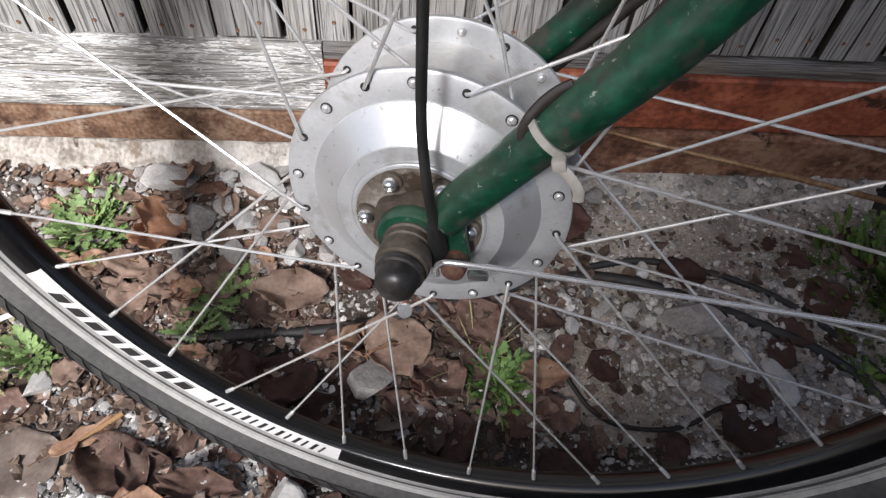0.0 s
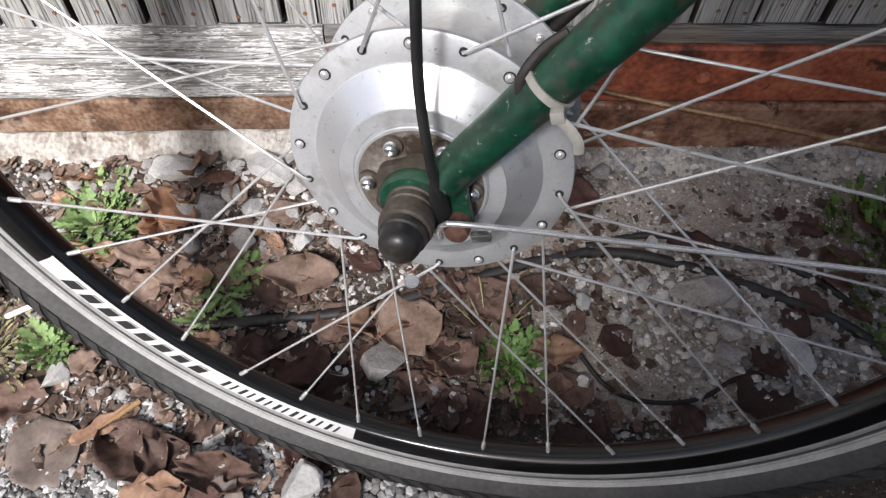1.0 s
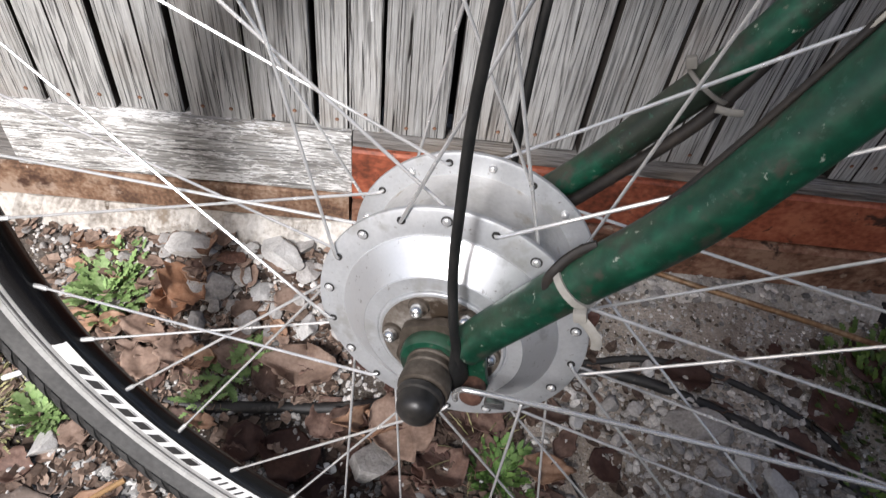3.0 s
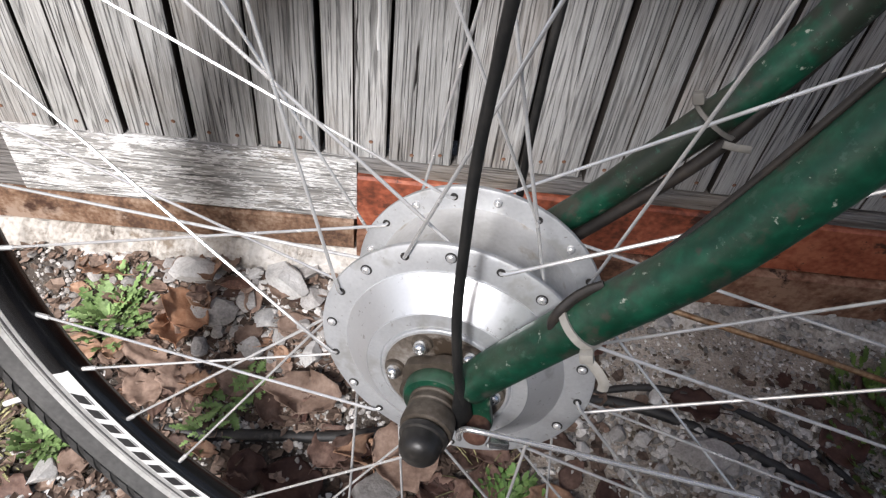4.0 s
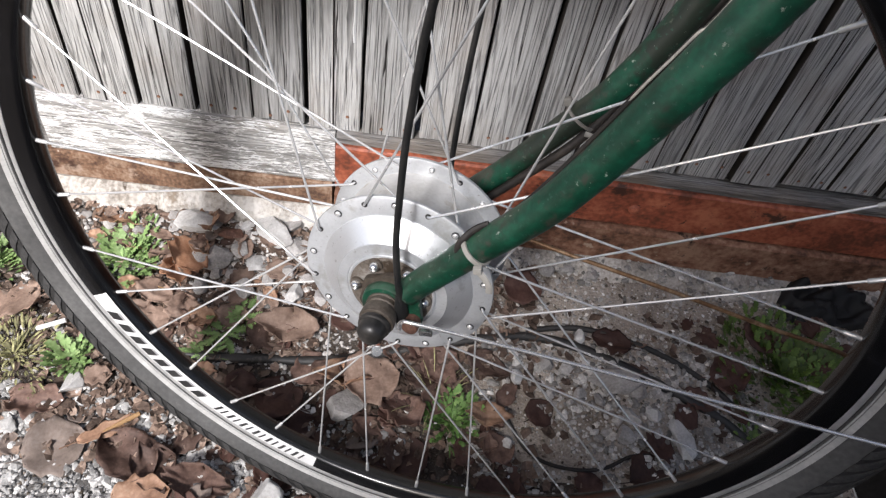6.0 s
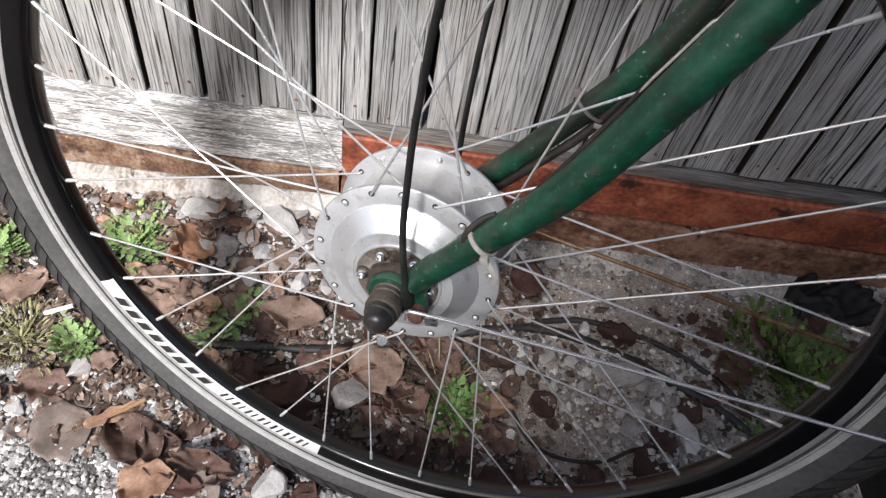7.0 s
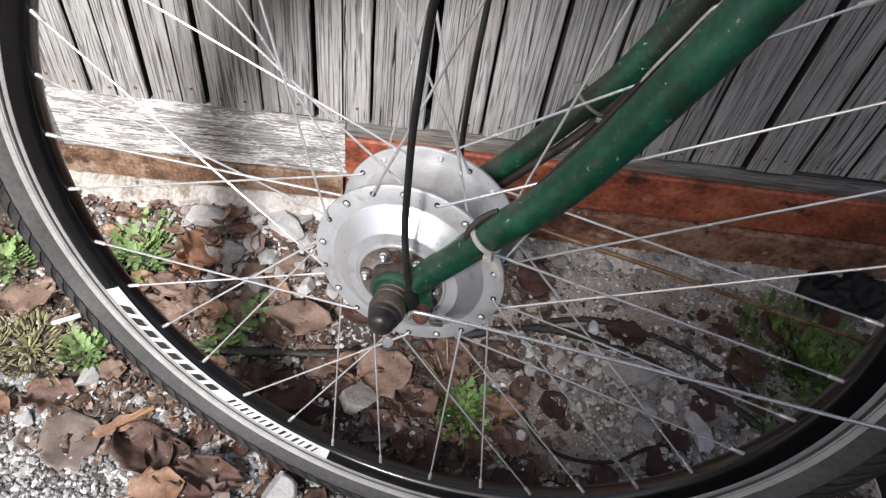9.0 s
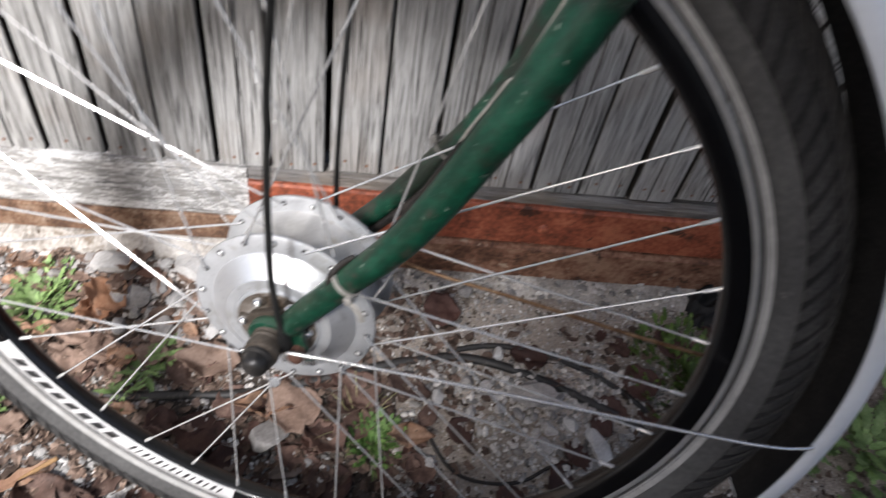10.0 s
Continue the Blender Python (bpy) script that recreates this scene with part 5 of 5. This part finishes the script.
LEAVES_B = [
    (-0.013, 0.033, 0.025, 0.047, 80, "b"),
    (0.053, 0.106, 0.039, 0.049, 40, "b"),
    (0.031, 0.094, 0.032, 0.033, 170, "b"),
    (0.105, 0.057, 0.023, 0.048, 95, "t"),
    (0.119, 0.024, 0.031, 0.035, 20, "b"),
    (0.105, 0.112, 0.026, 0.05, 70, "b"),
    (0.144, 0.205, 0.042, 0.044, 0, "d"),
    (0.248, 0.151, 0.041, 0.035, 160, "d"),
    (0.388, 0.127, 0.044, 0.043, 10, "d"),
    (0.332, 0.078, 0.026, 0.029, 50, "d"),
    (0.44, 0.183, 0.043, 0.053, 90, "d"),
    (0.286, 0.012, 0.05, 0.047, 20, "d"),
    (-0.348, 0.031, 0.047, 0.035, 5, "b"),
    (-0.315, -0.011, 0.051, 0.053, 30, "g"),
    (-0.247, -0.014, 0.058, 0.047, 150, "b"),
    (-0.217, -0.024, 0.036, 0.044, 40, "b"),
    (-0.22, -0.052, 0.045, 0.037, 20, "t"),
    (-0.174, -0.035, 0.028, 0.059, 80, "b"),
]
add_leaves(LEAVES_B)
LEAVES_C = [
    (-0.398, 0.017, 0.02, 0.033, 60, "t"),
    (-0.268, 0.011, 0.058, 0.013, 36, "t"),
    (-0.217, 0.001, 0.026, 0.022, 170, "b"),
    (-0.298, 0.06, 0.025, 0.021, 10, "p"),
    (-0.305, 0.022, 0.024, 0.02, 170, "g"),
    (-0.196, 0.077, 0.013, 0.023, 90, "t"),
    (-0.297, 0.161, 0.023, 0.021, 20, "t"),
    (0.166, 0.069, 0.032, 0.031, 40, "d"),
    (0.083, 0.02, 0.027, 0.027, 100, "d"),
    (0.116, -0.017, 0.036, 0.031, 10, "d"),
    (-0.039, 0.007, 0.037, 0.031, 160, "d"),
    (-0.088, 0.09, 0.038, 0.034, 60, "b"),
    (-0.178, 0.137, 0.026, 0.034, 70, "p"),
    (0.297, 0.041, 0.025, 0.032, 30, "d"),
    (-0.135, 0.026, 0.033, 0.03, 140, "d"),
    (-0.029, -0.019, 0.034, 0.029, 10, "d"),
    (0.049, 0.069, 0.03, 0.031, 80, "b"),
    (-0.164, 0.051, 0.024, 0.023, 20, "b"),
    (0.219, 0.001, 0.029, 0.03, 20, "d"),
    (-0.359, -0.01, 0.022, 0.021, 120, "g"),
]
add_leaves(LEAVES_C)


# more leaves of the litter, half buried, in the drifts by the tyre
def drift(count, x0, x1, y0, y1, kinds, lo, hi, seed):
    r = random.Random(seed)
    rows = []
    while len(rows) < count:
        x, y = r.uniform(x0, x1), r.uniform(y0, y1)
        if noise.noise((x * 6, y * 6, seed)) > -0.12:
            w = r.uniform(lo, hi)
            rows.append((x, y, w, w * r.uniform(0.55, 0.9), r.uniform(0, 360), r.choice(kinds)))
    add_leaves(rows)


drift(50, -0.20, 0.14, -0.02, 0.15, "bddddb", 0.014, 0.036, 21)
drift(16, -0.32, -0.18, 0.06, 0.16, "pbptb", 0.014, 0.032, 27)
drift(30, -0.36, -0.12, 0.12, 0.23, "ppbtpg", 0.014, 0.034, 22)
drift(18, -0.30, 0.0, -0.10, 0.03, "bbdgd", 0.016, 0.038, 23)
drift(16, -0.42, -0.20, 0.19, 0.245, "pbtpb", 0.016, 0.036, 26)
drift(10, 0.25, 0.55, 0.05, 0.20, "ddb", 0.020, 0.045, 24)
drift(10, -0.62, -0.40, -0.05, 0.24, "bbg", 0.025, 0.045, 25)


def leaf_crumbs(name, count, x0, x1, y0, y1, mat, seed, label):
    r = np.random.default_rng(seed)
    verts, faces, made = [], [], 0
    while made < count:
        x, y = r.uniform(x0, x1), r.uniform(y0, y1)
        if noise.noise((x * 8, y * 8, seed)) < -0.3:
            continue
        w, a = r.uniform(0.004, 0.014), r.uniform(0, 6.283)
        q = np.array([(-1, -0.5, 0.05), (-0.2, -0.7, -0.12), (0.7, -0.5, 0.08), (1, 0.1, 0.25), (0.4, 0.6, 0.1), (-0.6, 0.55, 0.2), (0, 0, -0.05)]) + r.uniform(-0.22, 0.22, (7, 3))
        c, s_ = math.cos(a), math.sin(a)
        q = (q * w * 0.6) @ np.array([[c, s_, 0], [-s_, c, 0], [0, 0, 1]])
        q[:, 2] += q[:, 0] * r.uniform(-0.5, 0.5)
        verts.append(q + np.array([x, y, top_z(x, y) + 0.004]))
        faces += [(made * 7 + k, made * 7 + (k + 1) % 6, made * 7 + 6) for k in range(6)]
        made += 1
    ob = mesh_object(name, np.vstack(verts).tolist(), faces, mat, smooth=False)
    tagged(ob, label, "leaf litter", kind="stuff")


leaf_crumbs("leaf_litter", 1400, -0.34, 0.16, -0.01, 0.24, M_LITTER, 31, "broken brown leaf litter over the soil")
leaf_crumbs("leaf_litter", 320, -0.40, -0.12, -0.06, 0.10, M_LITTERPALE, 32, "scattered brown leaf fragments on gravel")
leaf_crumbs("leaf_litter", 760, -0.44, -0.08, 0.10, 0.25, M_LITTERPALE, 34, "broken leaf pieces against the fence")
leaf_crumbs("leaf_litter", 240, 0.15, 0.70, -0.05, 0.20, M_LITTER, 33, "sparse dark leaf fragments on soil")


# weeds
def blade_leaf(verts, faces, base, direction, length, width, rise, droop, serrate, lobes, r):
    """A leaf with toothed lobes along a bent midrib."""
    d = Vector((math.cos(direction), math.sin(direction), 0))
    side = Vector((-d.y, d.x, 0))
    n = max(4, lobes * 2)
    rows = []
    for i in range(n + 1):
        u = i / n
        c = Vector(base) + d * length * u * (1 - 0.15 * u) + Vector((0, 0, rise * length * u - droop * length * u * u))
        env = math.sin(math.pi * (0.08 + 0.92 * u) ** 0.8) ** 0.7 if i < n else 0.05
        w = width * env * (1.0 if i % 2 else 1 - serrate) * r.uniform(0.85, 1.15)
        k = len(verts)
        shift = d * (length / n * 0.55 if i % 2 else 0)
        verts.extend([c - side * w + shift + Vector((0, 0, w * 0.35)), c, c + side * w + shift + Vector((0, 0, w * 0.35))])
        rows.append(k)
    for p, q in zip(rows, rows[1:]):
        faces.extend([(p, q, q + 1, p + 1), (p + 1, q + 1, q + 2, p + 2)])


def weed(name, x, y, spread, count, mat, label, width=0.16, rise=0.5, droop=0.35, serrate=0.7, lobes=5, seed=1, clump=0.25, low=0.45):
    r = random.Random(seed)
    verts, faces, pieces = [], [], []
    for k in range(count):
        a = 2 * math.pi * k / count * 2.4 + r.uniform(-0.5, 0.5)
        off = spread * clump * r.random()
        bx, by = off * math.cos(a), off * math.sin(a)
        ln = spread * r.uniform(low, 1.0) * 0.62
        blade_leaf(verts, faces, (bx, by, ground_z(x + bx, y + by) - ground_z(x, y) + r.uniform(0, 0.006)), a, ln, ln * width * r.uniform(0.8, 1.25), rise * r.uniform(0.3, 1.5), droop * r.uniform(0.4, 1.4), serrate, lobes, r)
        if count < 20:
            pieces.append((verts, faces))
            verts, faces = [], []
    if pieces:
        ob = new(name)
        for v, f in pieces:
            mesh_object("leaf", v, f, mat, ob)
    else:
        ob = mesh_object(name, verts, faces, mat)
        ob["kind"] = "stuff"
    ob.location = (x, y, top_z(x, y) + 0.003)
    return tagged(ob, label, "weed", "weeds")


weed("weed", -0.317, 0.192, 0.032, 170, M_WEED, "bright green feathery weed among gravel", 0.27, 0.9, 0.4, 0.5, 4, 1, 1.0, 0.3)
weed("weed", -0.298, 0.208, 0.024, 70, M_WEED, "bright green feathery weed by dry leaves", 0.27, 0.9, 0.4, 0.5, 4, 12, 1.0, 0.3)
weed("weed", -0.446, 0.168, 0.032, 130, M_WEED, "bright green feathery weed by the tyre", 0.27, 0.9, 0.4, 0.5, 4, 2, 0.9, 0.3)
weed("weed", -0.332, 0.076, 0.022, 120, M_WEED, "small bright green weed in gravel", 0.30, 0.9, 0.4, 0.4, 3, 3, 0.9, 0.3)
weed("weed", -0.187, 0.120, 0.066, 16, M_WEEDMID, "toothed dandelion rosette on soil", 0.17, 0.40, 0.25, 0.65, 7, 4, 0.15)
weed("weed", -0.168, 0.142, 0.050, 12, M_WEEDMID, "toothed dandelion leaves on soil", 0.17, 0.40, 0.25, 0.65, 7, 14, 0.2)
weed("weed", -0.202, 0.095, 0.024, 40, M_WEED, "tiny green weed beside a hose", 0.22, 0.6, 0.3, 0.6, 4, 5, 0.8)
weed("weed", 0.068, 0.052, 0.019, 170, M_GRASS, "small leafy green weed in leaf litter", 0.30, 0.9, 0.5, 0.25, 3, 6, 1.5, 0.3)
weed("grass_tuft", 0.066, 0.048, 0.040, 14, M_GRASS, "few short grass blades in leaf litter", 0.05, 0.9, 0.6, 0.1, 4, 16, 0.75, 0.3)
weed("grass_tuft", 0.050, 0.075, 0.050, 24, M_STRAW, "dry straw stalks in the grass tuft", 0.02, 0.8, 0.6, 0.0, 4, 7, 0.6, 0.5)
weed("weed", 0.456, 0.138, 0.021, 520, M_WEEDDARK, "dark green broad-leaved weed patch in shade", 0.40, 1.3, 0.5, 0.45, 4, 8, 3.8, 0.4)
weed("weed", 0.500, 0.105, 0.021, 320, M_WEEDDARK, "dark green low weed patch in shade", 0.40, 1.0, 0.4, 0.45, 4, 18, 3.0, 0.3)
weed("weed", 0.405, 0.060, 0.020, 24, M_WEEDDARK, "small dark weed beside the tyre", 0.35, 0.6, 0.3, 0.4, 4, 9, 0.8)
weed("weed", 0.670, 0.060, 0.060, 160, M_WEED, "low green weed patch behind the wheel", 0.30, 0.7, 0.35, 0.4, 4, 10, 1.8, 0.3)
weed("moss", -0.386, 0.073, 0.018, 420, M_STRAW, "yellowish moss and short dry grass", 0.12, 0.8, 0.5, 0.2, 4, 11, 2.6, 0.25)
weed("moss", -0.425, 0.062, 0.017, 280, M_STRAW, "yellowish moss among gravel", 0.10, 0.8, 0.5, 0.2, 4, 13, 2.0, 0.25)


# hoses, wire and scraps on the ground
def ground_line(name, pts, radius, mat, label, category, lift=0.35, wob=0.0, sides=12):
    line = spline([(x, y, top_z(x, y) + radius * lift + wob * (k % 2)) for k, (x, y) in enumerate(pts)], 8)
    ob = part(name, tube(line, radius, sides), mat)
    return tagged(ob, label, category)


ground_line("hose", [(-0.245, 0.098), (-0.207, 0.094), (-0.138, 0.096), (-0.066, 0.103), (0.031, 0.127), (0.094, 0.142), (0.146, 0.153), (0.185, 0.151), (0.218, 0.143), (0.269, 0.126), (0.319, 0.104), (0.374, 0.079), (0.410, 0.050), (0.440, 0.0)], 0.0056, M_HOSE, "dusty black rubber hose lying across the soil", "hose", lift=0.15)
ground_line("hose", [(0.150, 0.160), (0.199, 0.168), (0.239, 0.165), (0.304, 0.146), (0.366, 0.115), (0.410, 0.078), (0.450, 0.03)], 0.0036, M_HOSE, "thin black rubber hose lying on the soil", "hose", lift=0.30)
ground_line("wire", [(0.129, 0.060), (0.148, 0.033), (0.172, 0.019), (0.208, 0.014), (0.238, 0.019), (0.263, 0.030), (0.285, 0.034)], 0.0021, M_CABLE, "loop of dark wire on the soil", "wire", lift=1.0)
ground_line("twig", [(-0.290, -0.004), (-0.268, 0.012), (-0.246, 0.026)], 0.0024, M_TWIG, "pale broken twig on leaf litter", "twig", lift=3.0)
ground_line("twig", [(-0.330, 0.15), (-0.29, 0.168), (-0.262, 0.164)], 0.0012, M_TWIG, "thin dry stalk among the leaves", "twig", lift=4.0)
ground_line("twig", [(-0.275, 0.135), (-0.255, 0.118), (-0.250, 0.095)], 0.0010, M_TWIG, "thin dry stalk among the leaves", "twig", lift=5.0)
ob = part("paper_stub", tube([(-0.374, 0.101, ground_z(-0.374, 0.101) + 0.009), (-0.372, 0.102, ground_z(-0.372, 0.102) + 0.009), (-0.348, 0.113, ground_z(-0.348, 0.113) + 0.010)], [0.0018, 0.0026, 0.0026], 12), M_WHITE)
tagged(ob, "short white paper stub on the soil", "paper")
for k, (x, y, w) in enumerate([(-0.084, 0.051, 0.006), (-0.077, 0.048, 0.007), (-0.072, 0.053, 0.005), (-0.059, 0.029, 0.004), (-0.402, 0.103, 0.004), (0.131, 0.001, 0.006), (-0.178, 0.002, 0.005), (-0.042, 0.027, 0.004), (0.458, 0.217, 0.006), (0.21, 0.108, 0.005), (0.02, 0.054, 0.005), (-0.20, 0.118, 0.004), (0.068, 0.058, 0.005), (0.078, 0.047, 0.005), (0.052, 0.046, 0.004), (-0.196, 0.104, 0.006), (0.10, 0.018, 0.006)]):
    ob = part("petal", stone_mesh(w, w * 0.8, w * 0.3, k * 3.7), M_WHITE)
    ob.matrix_world = pose(x, y, ground_z(x, y) + 0.004, rng.uniform(-20, 20), rng.uniform(-20, 20), rng.uniform(0, 360))
    tagged(ob, "tiny white petal on the ground", "petal", "petals")


def crumpled(x, y, w, d, h, mat, name, label, category, seed):
    verts, faces = sheet(44, 32, lambda u, v: ((u - 0.5) * w * (1 + 0.2 * noise.noise((u * 4, v * 3, seed))), (v - 0.5) * d * (1 + 0.2 * noise.noise((u * 3, v * 5, seed + 4))),
                                                (math.sin(math.pi * u) * math.sin(math.pi * v)) ** 0.5 * h * (0.65 + 0.9 * noise.noise((u * 5, v * 4, seed + 2))) + 0.2 * h * noise.noise((u * 13, v * 11, seed))))
    ob = mesh_object(name, verts, faces, mat)
    ob.location = (x, y, ground_z(x, y) + 0.002)
    return tagged(ob, label, category)


# one crumpled sheet stands for the dark brown-black leaves here
crumpled(0.530, 0.235, 0.13, 0.07, 0.035, M_DARKSCRAP, "plastic_sheet", "crumpled dark sheet for the brown-black leaves under the angle iron", "plastic scrap", 1.3)
crumpled(0.395, 0.252, 0.035, 0.018, 0.012, M_DARKSCRAP, "plastic_sheet", "small black plastic scrap by the footing", "plastic scrap", 4.3)
